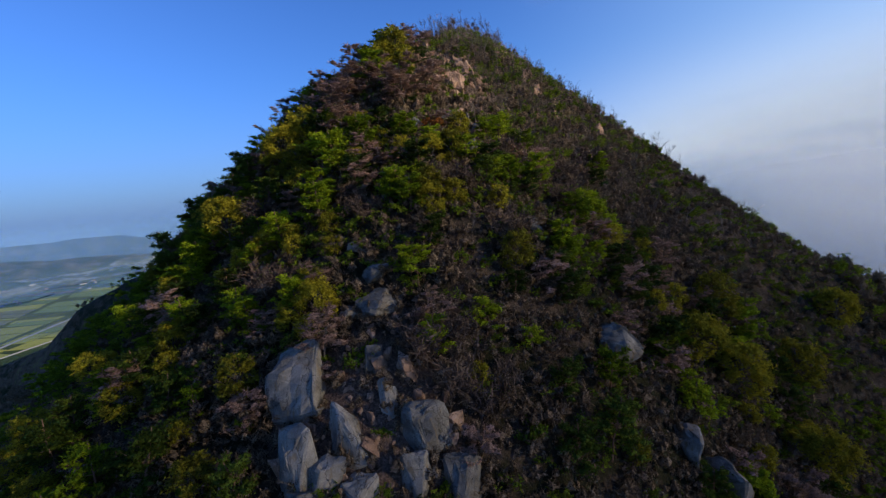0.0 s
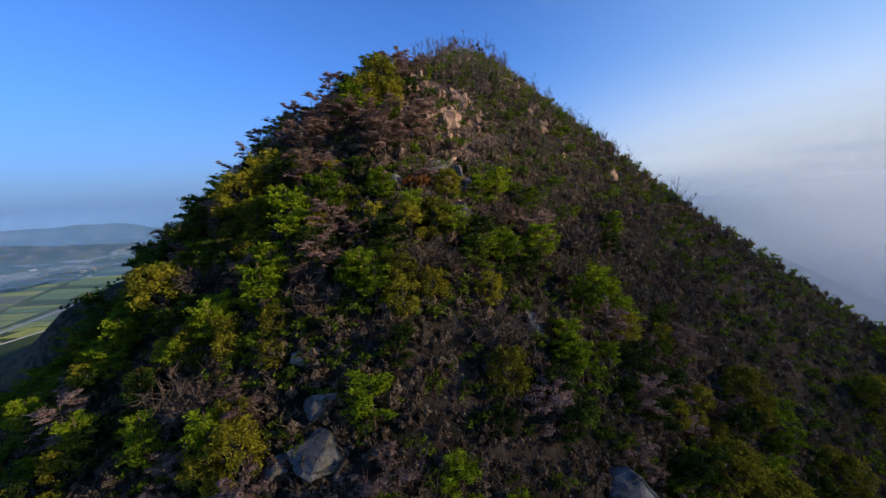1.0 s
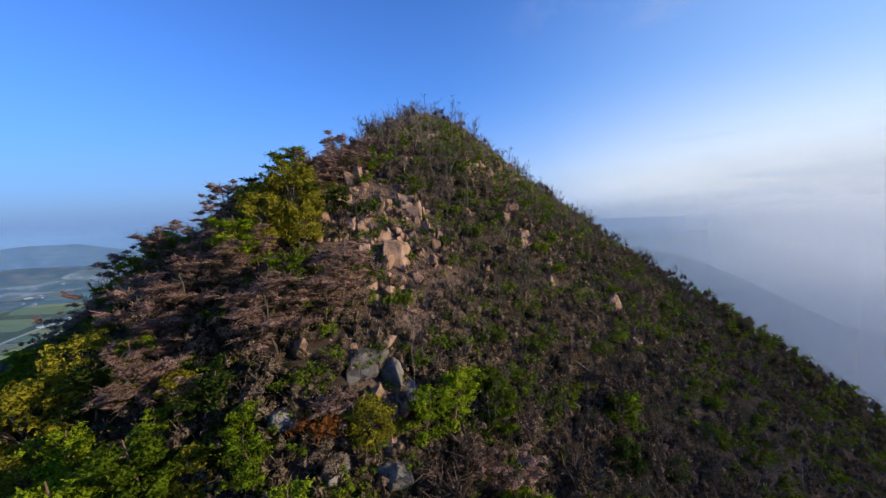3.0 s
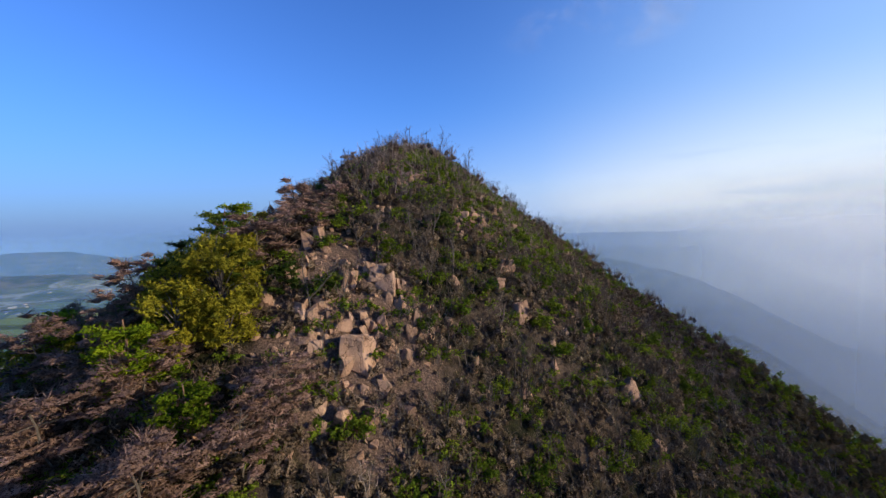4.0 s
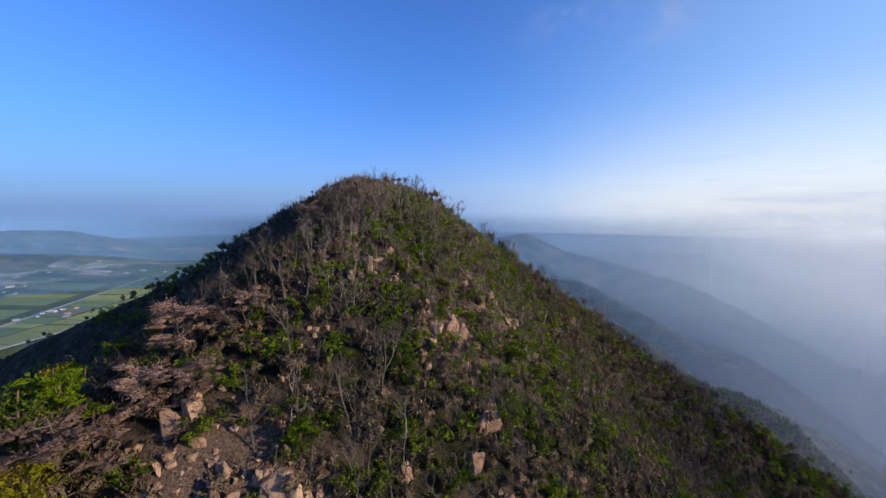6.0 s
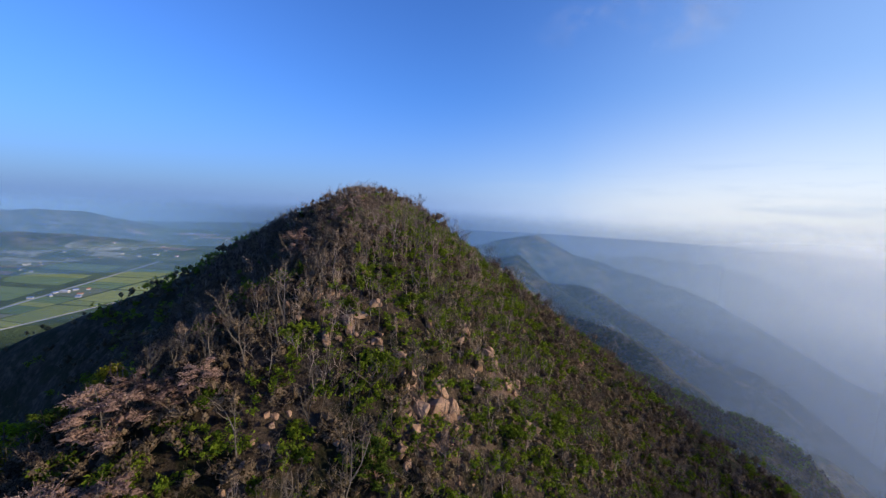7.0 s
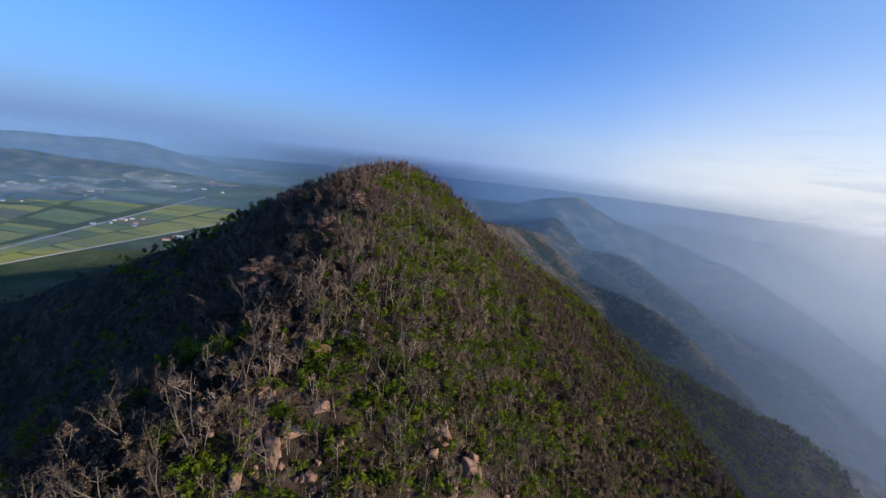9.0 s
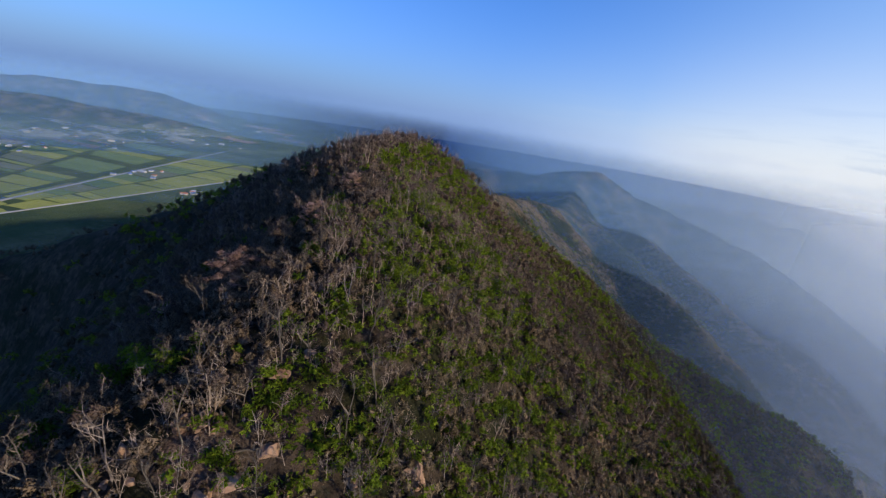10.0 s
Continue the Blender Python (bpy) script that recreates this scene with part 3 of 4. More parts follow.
def bare_shrub(rng, h=2.2, stems=9, fine=22):
    stem, top = [], []
    for i in range(stems):
        a = i * 2.4 + rng.rand()
        b = limb((0, 0, -0.2), (math.cos(a) * 0.6, math.sin(a) * 0.6, 1), h * rng.uniform(0.7, 1.1), rng, 4, 0.1, 0.2)
        stem.append(tube(b, np.array([0.035, 0.025, 0.016, 0.008]), 3))
        k = rng.randint(1, 4, fine)
        w = unit(rng.normal(size=(fine, 3)) + (math.cos(a) * 0.4, math.sin(a) * 0.4, 0.55)) * h * rng.uniform(0.15, 0.4, (fine, 1))
        top.append(spikes(b[k] + rng.normal(size=(fine, 3)) * 0.06 * h, w, np.full(fine, 0.06), rng))
    return {"stem": join(stem), "crown": join(top)}


def fuzz(rng, h=1.7, clumps=3, per=8):
    """A low mass of bare twigs, too fine to tell apart."""
    top = []
    for i in range(clumps):
        a, r = i * 2.4 + rng.rand(), 0.5 * h * math.sqrt(rng.rand())
        c = np.array([math.cos(a) * r, math.sin(a) * r, h * rng.uniform(0.3, 0.6)])
        b = np.array([0.34, 0.34, 0.36]) * h * rng.uniform(0.8, 1.2)
        top.append(core(c, b * 0.8, rng))
        d = unit(rng.normal(size=(per, 3)) + (0, 0, 0.5))
        top.append(spikes(c + d * b * 0.3, d * b * rng.uniform(1.0, 1.7, (per, 1)), np.full(per, 0.09), rng))
    return join(top)


def granite(rng, n=15, cut=0.0, detail=0):
    """An angular block about one metre across, split along flat faces."""
    bm = bmesh.new()
    corners = np.array([(i, j, k) for i in (-1, 1) for j in (-1, 1) for k in (-1, 1)]) * rng.uniform(0.12, 0.55, (8, 3))
    for q in np.concatenate([corners, unit(rng.normal(size=(n - 8, 3))) * rng.uniform(0.36, 0.54, (n - 8, 1))]):
        bm.verts.new(q)
    res = bmesh.ops.convex_hull(bm, input=bm.verts)
    bmesh.ops.delete(bm, geom=[g for g in res["geom_interior"] if isinstance(g, bmesh.types.BMVert)], context="VERTS")
    bmesh.ops.dissolve_limit(bm, angle_limit=radians(14), verts=bm.verts, edges=bm.edges)
    bmesh.ops.bevel(bm, geom=list(bm.edges), offset=0.035, segments=1, affect="EDGES")
    bmesh.ops.triangulate(bm, faces=bm.faces)
    if detail:
        bmesh.ops.subdivide_edges(bm, edges=list(bm.edges), cuts=detail, use_grid_fill=True)
        bmesh.ops.triangulate(bm, faces=bm.faces)
        off = Vector(rng.uniform(-50, 50, 3))
        for v in bm.verts:
            ledge = noise.noise(Vector((v.co.x * 2.5, v.co.y * 2.5, v.co.z * 5)) + off) * 0.05
            step = noise.cell(Vector((v.co.x * 2.2, v.co.y * 2.2, v.co.z * 2.6)) + off) * 0.07
            v.co += v.co.normalized() * 0.6 * (ledge + step + noise.noise(v.co * 1.8 + off) * 0.03 + noise.fractal(v.co * 6 + off, 1.0, 2.0, 4) * 0.05)
    bm.verts.index_update()
    v = np.array([w.co for w in bm.verts])
    f = np.array([[w.index for w in face.verts] for face in bm.faces if len(face.verts) == 3])
    bm.free()
    return v, f


# x, y, width and height of the rocks that stand out.
CRAGS = ((-12.7, 30, 6.6, 8.1), (-1.5, 27.6, 5.4, 5.6), (-6.9, 26, 3.9, 6.4), (-10.7, 24.4, 4.2, 6.7), (-8.3, 23.5, 2.7, 4.4), (1.9, 25.3, 3.3, 5.6), (-5.5, 31.5, 2.5, 3), (-3.8, 28.7, 2.2, 4.4), (-9.4, 22.7, 4.4, 4.2), (-5.4, 23.1, 2.7, 3.7), (-1.7, 25.1, 3.2, 3.3))
OUTCROPS = ((-5.8, 35.9, 4.7, 3.4), (-8.4, 35.7, 2.6, 2.3), (-6.3, 38.9, 3.4, 2), (-8.7, 42.1, 3, 1.7), (20.2, 42, 6.3, 6.9), (25.7, 37.7, 5, 6.1), (28.9, 36.5, 5.4, 5.1), (3, 64.8, 4.4, 3.3), (5.3, 65.1, 3, 2.7), (6.7, 64.3, 3, 2.2), (2.2, 57.7, 2.4, 1.9), (6, 58.7, 2.8, 2.4), (-2.1, 59.3, 3.3, 1.9), (5.8, 85.3, 3.4, 2.7), (22.4, 89.9, 3.3, 3.7), (13.4, 50, 2, 3.3))
PINK_ROCKS = ((4.9, 77.3, 4.1, 4.3), (6.9, 84.4, 2.5, 3.4), (-0.4, 78.6, 2, 2.1), (8.5, 83.3, 1.6, 2.6), (8.1, 84.8, 1.2, 2.4), (7.2, 83.4, 1.1, 2), (9.1, 83.1, 1.2, 1.7), (10, 82.9, 1.4, 2.2), (9.5, 81.1, 1.5, 2.7), (6.8, 80.5, 1.6, 2.5), (7.3, 79.1, 2.1, 2.2), (5.7, 80, 1.5, 1.5), (11.3, 82.3, 1.3, 2.2), (11.9, 83.1, 0.9, 1.4), (3.3, 78.7, 2.2, 1.5))
PINK_ROCKS += ((-0.4, 78.3, 2.1, 2), (-3.8, 78.9, 1.4, 1.9), (-5.1, 77.6, 1.4, 1.8), (1.3, 79.7, 1.8, 1.7), (-0.7, 76.7, 1, 1.2), (0.2, 76.4, 1.9, 1.2), (1, 77, 1.3, 1.5), (-3.5, 75.7, 1.1, 1.4), (1.6, 83.2, 0.9, 1.1), (20, 92.1, 2.9, 2.3), (14.3, 89.2, 1.9, 1.8), (13.5, 84.3, 1.2, 1.9), (7.7, 85.5, 1, 1.3), (6.3, 78.7, 0.9, 1.8), (-8.5, 74.5, 2.8, 1.9), (-2.8, 70.8, 1.8, 1.3), (2.7, 72.4, 1.9, 1.3), (-1.6, 61.3, 1.4, 1.3), (6.8, 73.7, 2.1, 1.7))
PINK_BLOCKS = ((21.6, 95.8, 2.8, 2.1), (19.6, 103.9, 2.5, 2.4), (35.7, 89, 2.9, 3.4), (36.9, 84.8, 2.1, 2.6), (20.9, 82.2, 1.8, 1.5), (26, 89, 1.2, 2.4), (25.6, 86.9, 1.1, 1.9), (35.5, 89.2, 2.8, 3.8), (15.8, 81.5, 1.1, 2.4), (21, 116.4, 1, 1.7), (24.3, 115.1, 1.8, 3), (26.4, 112.8, 1.3, 3.1), (18.3, 103.3, 2.9, 2.4), (16.4, 101.9, 2.4, 1.7), (28, 108.3, 1.8, 2.4), (31.6, 118.1, 1.1, 2))
PINK_BLOCKS += ((21, 115.8, 2.3, 3.1), (23.9, 114, 2.2, 3.2), (20.3, 112.9, 1.2, 2), (10.4, 110.3, 1.9, 1.3), (9.1, 107.7, 2.1, 1.2), (8, 115.5, 2.5, 0.9), (9.3, 118, 1.1, 1.1), (13, 108.5, 0.9, 1.8), (16.4, 111.8, 1.1, 1.2), (11.5, 105.7, 1.2, 1.2), (13.2, 104.9, 0.9, 1.1), (45.8, 142.5, 2, 2.6), (58, 146.7, 2, 2.2))

# ---- planting ----
def kit(kind, maker, count, materials, seed, **more):
    """Meshes for a few different plants of a kind, made once and shared."""
    made = []
    for i in range(count):
        pieces = maker(np.random.RandomState(seed + i), **more)
        made.append([(name, mesh_of(f"{kind}_{name}", *piece, materials[name])) for name, piece in pieces.items()])
    return made


def plant(kind, meshes, x, y, scale, turn, label, category, group, squash=1.0, sink=0.12):
    base = new(kind)
    base.empty_display_size = 0.3
    base.matrix_basis = Matrix.LocRotScale((x, y, float(land(x, y)) - sink), Euler((0, 0, turn)), (scale, scale, scale * squash))
    for name, me in meshes:
        part(name, me, base)
    return tagged(base, label, category, group)


K_PINE = kit("pine_tree", green_pine, 5, {"trunk": M_TRUNK, "crown": M_PINE}, 100)
K_DARK = kit("pine_tree", green_pine, 3, {"trunk": M_TRUNK, "crown": M_DARK}, 150)
K_LEAFY = kit("broadleaf_tree", leafy_tree, 5, {"trunk": M_BARK, "crown": M_LEAF}, 200)
K_BROWN = kit("dead_pine", brown_pine, 5, {"trunk": M_BARK, "crown": M_DRY}, 300)
K_BARE = kit("bare_tree", bare_tree, 7, {"trunk": M_BARK, "crown": M_GAUNT}, 400)
K_SHRUB = kit("shrub", shrub, 5, {"stem": M_BARK, "crown": M_SHRUB}, 500)
K_MASS = [mesh_of("bare_shrub_crown", *fuzz(np.random.RandomState(640 + i), 2.1, 5, 16), M_FUZZ) for i in range(5)]
K_TWIGS = kit("bare_shrub", bare_shrub, 5, {"stem": M_TWIG, "crown": M_TWIG}, 600)
K_TWIGS = [[made[0], ("crown", mass)] if i % 2 else made for i, (made, mass) in enumerate(zip(K_TWIGS, K_MASS))]
K_THICK = kit("bare_shrub", bare_shrub, 4, {"stem": M_BARK, "crown": M_TWIG}, 650, h=2.6, stems=16, fine=46)
K_THICK = [[*made, ("twig_mass", mass)] for made, mass in zip(K_THICK, K_MASS)]
K_RUST = kit("rusty_shrub", shrub, 1, {"stem": M_BARK, "crown": M_RUST}, 700)
rng = np.random.RandomState(11)
taken = []


def hero(kind, kits, spots, natural, label, category, group, squash=1.0):
    for x, y, size in spots:
        plant(kind, kits[rng.randint(len(kits))], x, y, size / natural, rng.uniform(0, 6.28), label, category, group, squash)
        taken.append((x, y, size * 0.28))


# x, y and height of the plants that stand out.
hero("pine_tree", K_PINE[:3], ((-12.8, 53.3, 8), (-9, 55.3, 6.8), (-13.8, 46, 6.5), (-2.7, 55.6, 4.4), (5.5, 53.4, 5.5), (10.3, 53.7, 5.3), (10.6, 63.8, 5.2), (16.1, 58.2, 6.5), (-4.4, 57.7, 3.7), (15.2, 65.8, 4.5), (19.4, 54.6, 6), (-14.5, 49.7, 5.9), (5.2, 35.6, 4.2), (9.9, 36.3, 3.3), (24.8, 61.9, 4.5), (22.7, 59.5, 5.5), (2.9, 54.5, 3.8), (-9.3, 70.1, 7.1), (-2.4, 45.3, 4.6)), 6.0,
     "bright green red pine with layered needle pads", "pine tree", "pines on the slope")
hero("pine_tree", K_DARK, ((-34.8, 67, 6), (-47.1, 69.5, 6), (-43.2, 58.6, 6), (-46.3, 53.5, 4.3), (-24.5, 41.2, 4.8), (-26.5, 38.2, 4.7), (-31.9, 35.7, 4.9), (-25.2, 55.6, 5.1), (-31.7, 63.2, 6), (-16.3, 82, 3), (-13.3, 83.9, 3.8), (-38.8, 145.2, 3.6), (15.5, 31.5, 6), (26.4, 45.5, 5.8), (11.7, 33.8, 4.2), (26.3, 49.8, 4.7), (-13, 79.7, 4.2), (-68.2, 218.9, 3.6), (-77.1, 218, 3.6), (-65.7, 227, 3.6), (-82.8, 217.5, 3.6), (-48.8, 200.9, 3.6), (-26.4, 180.3, 2.7), (-36.4, 59.9, 5.6), (-26, 48.1, 5), (-13.7, 33.4, 2.4)), 6.0,
     "dark green pine on the wooded slope", "pine tree", "pines on the slope")
hero("broadleaf_tree", K_LEAFY, ((-25.2, 61.9, 7.8), (-21.9, 64.9, 6.4), (-19.4, 53.7, 5.4), (-19.9, 58.1, 5), (-30, 52.2, 7.7), (0.4, 52.1, 4.5), (4.1, 59.8, 4.2), (-0.4, 46.9, 4.2), (-6.4, 80, 4.9), (-6.4, 75.7, 8), (-8.8, 73.4, 6.4), (-4.6, 74.2, 5), (-10.4, 76.4, 5.6), (33.7, 48.6, 8), (39.6, 49.7, 8), (57.5, 60.2, 8), (48.6, 47.7, 8), (43.1, 60.1, 8), (-11.6, 35.2, 4.9), (-18.6, 23.7, 4.2), (72.8, 72.4, 8), (3.2, 47.1, 3.8), (9, 49.1, 3.9), (-28.3, 116.6, 5.5)), 5.0,
     "small oak with yellow-green autumn leaves", "tree", "oaks on the slope")
hero("dead_pine", K_BROWN, ((-3.9, 63.7, 7), (-11, 69.6, 5.3), (-13.2, 67.6, 6), (-16.1, 66.1, 6.7), (-0.9, 67.3, 5.4), (-14.2, 61.6, 5.4), (-8.2, 69.2, 6), (0.1, 70.1, 5.7), (-14.6, 72, 5.9), (-19.7, 51.6, 4), (-17, 51.5, 3.8), (-8.7, 49.5, 4.7), (-4.5, 81.3, 6.3), (-4.9, 86.5, 4.2), (-1.3, 88, 3.8), (-7.7, 97, 3.8), (-1.6, 96.7, 3.6), (-4.6, 126.5, 4.6), (-6.3, 129.1, 4.6), (-8.2, 52.6, 4.9), (-3, 141, 4), (-3, 154.9, 3.8)), 5.5,
     "dead pine with dry reddish-brown twigs", "dead tree", "dead pines")
hero("bare_shrub", K_THICK, ((1.8, 49, 4.4), (10.2, 59, 4.5), (21.5, 65.2, 4.6), (-25.5, 53.1, 4.4), (5, 50.1, 3), (-1.2, 31.7, 4.6), (1.9, 34.1, 4.3), (4.9, 30.4, 4.2), (-18.1, 39.7, 4.6), (1.6, 30.9, 4.6), (9.3, 45.7, 4.6), (28.2, 74, 4.6), (-8.4, 45.4, 3.7), (19, 58.7, 4.4), (17.3, 66.9, 4.2), (-10.7, 48.5, 3.3)), 2.6,
     "wide leafless thicket of grey-brown twigs", "shrub", "bare shrubs")
hero("bare_tree", K_BARE, ((3.8, 86.4, 6.1), (4, 92.7, 4.9), (10.1, 89.4, 6.4), (14.2, 88.9, 6.4), (11.9, 92.9, 6.3), (0.8, 78.3, 6.4), (3.7, 101.1, 4.5), (0.8, 99.7, 5.6), (-0.6, 106.8, 4.2), (5.5, 105.6, 3.8), (7.8, 115.9, 6.4), (1.7, 113.6, 5.5), (-2.6, 104.4, 5.4), (13.2, 122.8, 6.4), (4.9, 108.5, 4.9), (16.1, 117.7, 5.8), (19.5, 132.1, 6.2), (14.8, 113.7, 5), (11.3, 107.4, 5), (20.2, 82.5, 5.7), (12.3, 70.4, 4.5), (4.5, 44, 3.4), (17, 102.7, 5.2), (7.4, 97.7, 4.2), (16.6, 77.5, 4.6)), 5.5,
     "leafless grey tree with a thin crooked trunk", "bare tree", "bare trees")
hero("rusty_shrub", K_RUST, ((0.8, 58.9, 2.8),), 1.5, "rust-orange leafed shrub below a rock face", "shrub", "rusty shrubs")


taken += [(x, y - 1.2, 0.45 * wide + 0.6) for x, y, wide, tall in CRAGS + OUTCROPS]
taken += [(x, y - 0.8, 0.4 * wide + 0.5) for x, y, wide, tall in PINK_ROCKS + PINK_BLOCKS if wide > 1.8]
# The rest of the growth, by the kind of ground that it stands on.
LABELS = {
    "pine_tree": (K_PINE + K_DARK, 6.0, "green red pine with layered needle pads", "pine tree", "pines on the slope"),
    "broadleaf_tree": (K_LEAFY, 5.0, "small oak with yellow-green autumn leaves", "tree", "oaks on the slope"),
    "dead_pine": (K_BROWN, 5.5, "dead pine with dry reddish-brown twigs", "dead tree", "dead pines"),
    "bare_tree": (K_BARE, 5.5, "leafless grey tree with a thin crooked trunk", "bare tree", "bare trees"),
    "shrub": (K_SHRUB, 1.5, "low green leafy shrub on the stony slope", "shrub", "green shrubs"),
    "bare_shrub": (K_TWIGS, 2.2, "leafless grey-brown twiggy shrub", "shrub", "bare shrubs"),
}
MOST = {"pine_tree": 200, "broadleaf_tree": 170, "dead_pine": 150, "bare_tree": 300, "shrub": 290, "bare_shrub": 290}
counts = dict.fromkeys(MOST, 0)
loose = {"undergrowth": [], "scrub": [], "far_trees": [], "far_pines": [], "stones": []}


def choose(x, y):
    u = x - float(along(y, KNOT_X))
    patch = float(rough(x, y, 16, 2)) + 0.5
    if y < 62:
        odds = [("pine_tree", 0.2), ("broadleaf_tree", 0.16), ("bare_shrub", 0.3), ("dead_pine", 0.07), ("shrub", 0.24)]
        if y < 44:
            odds = [("pine_tree", 0.1), ("broadleaf_tree", 0.1), ("bare_shrub", 0.5), ("dead_pine", 0.05), ("shrub", 0.16)]
        elif u < -14:
            odds[0] = ("pine_tree", 0.4)
    elif 97 < y < 140 and -14 < u < 14:
        odds = [("bare_tree", 0.5), ("bare_shrub", 0.22), ("shrub", 0.34 if u > 2 else 0.14)]
    elif 79 < y < 104 and u < 3:
        odds = [("dead_pine", 0.04), ("pine_tree", 0.1), ("broadleaf_tree", 0.06), ("bare_shrub", 0.34), ("bare_tree", 0.14), ("shrub", 0.32)]
    elif y < 104 and u < -9:
        odds = [("dead_pine", 0.16), ("pine_tree", 0.24), ("broadleaf_tree", 0.16), ("bare_shrub", 0.26), ("bare_tree", 0.06), ("shrub", 0.14)]
    elif y < 104 and u < 3:
        odds = [("dead_pine", 0.34), ("pine_tree", 0.05), ("broadleaf_tree", 0.06), ("bare_shrub", 0.26), ("bare_tree", 0.08), ("shrub", 0.2)]
    elif y < 104:
        odds = [("bare_tree", 0.12), ("shrub", 0.3 + 0.2 * patch), ("bare_shrub", 0.34), ("pine_tree", 0.04)]
    elif u > 4:
        odds = [("bare_tree", 0.4), ("shrub", 0.34), ("bare_shrub", 0.3)]
        if u > 30:
            odds = [("bare_tree", 0.6), ("shrub", 0.16), ("bare_shrub", 0.3)]
    else:
        odds = [("bare_tree", 0.4), ("bare_shrub", 0.36), ("dead_pine", 0.01), ("shrub", 0.18)]
        if u < -12:
            odds = [("bare_tree", 0.2), ("bare_shrub", 0.62), ("shrub", 0.02)]
    pick = rng.rand() * sum(o for _, o in odds)
    for kind, o in odds:
        pick -= o
        if pick <= 0:
            return kind
    return "undergrowth"


cells = [(x, y) for y in np.arange(15, 245, 1.65) for x in np.arange(-72, 106, 1.65)]
order = rng.permutation(len(cells))
for i in order:
    x, y = np.array(cells[i]) + rng.uniform(-0.8, 0.8, 2)
    u = x - float(along(y, KNOT_X))
    if u < -62 or u > 100 or u > 80 and rng.rand() < 0.4:
        continue
    r = float(rocky(x, y))
    if rng.rand() < 0.6 * min(r, 1):
        loose["stones"].append((x, y))
        if rng.rand() < 0.4:
            continue
    # every bit of ground carries low growth: green where it is moist, bare twigs elsewhere
    green = 0.46 + 0.6 * float(rough(x, y, 13, 2)) + (0.5 if 2 < u < 28 and y > 98 else 0.14 if u > 3 and y > 84 else 0.0) - (0.22 if u > 30 or y < 44 else 0.0) - (0.42 if u < 0 and y > 84 else 0.0)
    low = "undergrowth" if rng.rand() < green else "scrub"
    if not (u < -4 and y > 98 and i % 10 < (1 if low == "scrub" else 9)):
        loose[low].append((x, y))
    if any((x - a) ** 2 + (y - b) ** 2 < c * c for a, b, c in taken):
        continue
    near = -44 < u < 54 and y < 165
    crowded = 0.52 if y < 62 else 0.4 if y < 104 else 0.48
    if r > 0.5:
        crowded = 0.42 if y > 45 else 0.1
    if rng.rand() > crowded:
        continue
    kind = choose(x, y)
    big = kind in ("pine_tree", "broadleaf_tree", "dead_pine", "bare_tree")
    if near and counts[kind] < MOST[kind]:
        counts[kind] += 1
        kits, natural, label, category, group = LABELS[kind]
        size = {"shrub": 1.35, "bare_shrub": 1.15}.get(kind, 0.8) * rng.uniform(0.65, 1.2)
        plant(kind, kits[rng.randint(len(kits))], x, y, size, rng.uniform(0, 6.28), label, category, group, rng.uniform(0.85, 1.15))
        continue
    loose[{"pine_tree": "far_pines", "broadleaf_tree": "undergrowth", "dead_pine": "scrub", "bare_tree": "far_trees", "shrub": "undergrowth", "bare_shrub": "scrub"}[kind]].append((x, y))


def spread_mesh(name, templates, spots, low, high, material, seed, sink=0.1, squash=1.0):
    r = np.random.RandomState(seed)
    spots = np.array(spots)
    zs = land(spots[:, 0], spots[:, 1]) - sink
    pieces = []
    for (x, y), z in zip(spots, zs):
        v, f = templates[r.randint(len(templates))]
        a, s = r.uniform(0, 6.28), r.uniform(low, high)
        c, t = math.cos(a) * s, math.sin(a) * s
        w = np.column_stack([v[:, 0] * c - v[:, 1] * t + x, v[:, 0] * t + v[:, 1] * c + y, v[:, 2] * s * squash + z])
        pieces.append((w, f))
    return part(name, mesh_of(name, *join(pieces), material))


R = np.random.RandomState
low_green = [shrub(R(800 + i), 1.3, 4, 10, (0.23, 0.48))["crown"] for i in range(6)]
low_twigs = [fuzz(R(820 + i)) for i in range(8)]
slim_trees = [join(list(bare_tree(R(840 + i), 5.0, 7, 0, 7, 0.42, 3).values())) for i in range(6)]
slim_pines = [green_pine(R(860 + i), 5.0, 6, 7)["crown"] for i in range(4)]
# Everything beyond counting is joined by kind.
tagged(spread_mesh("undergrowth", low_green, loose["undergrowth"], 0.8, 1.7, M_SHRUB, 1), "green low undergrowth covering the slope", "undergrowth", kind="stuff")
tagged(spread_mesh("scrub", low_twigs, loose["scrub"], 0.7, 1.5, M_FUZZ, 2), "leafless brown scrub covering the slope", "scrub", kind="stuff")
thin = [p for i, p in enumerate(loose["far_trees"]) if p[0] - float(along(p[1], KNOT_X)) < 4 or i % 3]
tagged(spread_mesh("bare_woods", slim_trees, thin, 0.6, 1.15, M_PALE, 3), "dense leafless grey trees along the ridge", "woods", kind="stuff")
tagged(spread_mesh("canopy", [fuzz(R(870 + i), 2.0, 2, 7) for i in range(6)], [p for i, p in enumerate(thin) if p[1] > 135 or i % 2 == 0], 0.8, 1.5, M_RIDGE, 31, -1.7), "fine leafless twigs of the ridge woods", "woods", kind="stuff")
# Thin saplings that stand up out of the low growth.
r = R(36)
thin = np.concatenate([r.uniform((2, 99), (38, 165), (680, 2)), r.uniform((-8, 100), (12, 150), (110, 2))])
u = thin[:, 0] - along(thin[:, 1], KNOT_X)
thin = thin[(u > -5) & (u < 27) & (rocky(thin[:, 0], thin[:, 1]) < 0.7)]
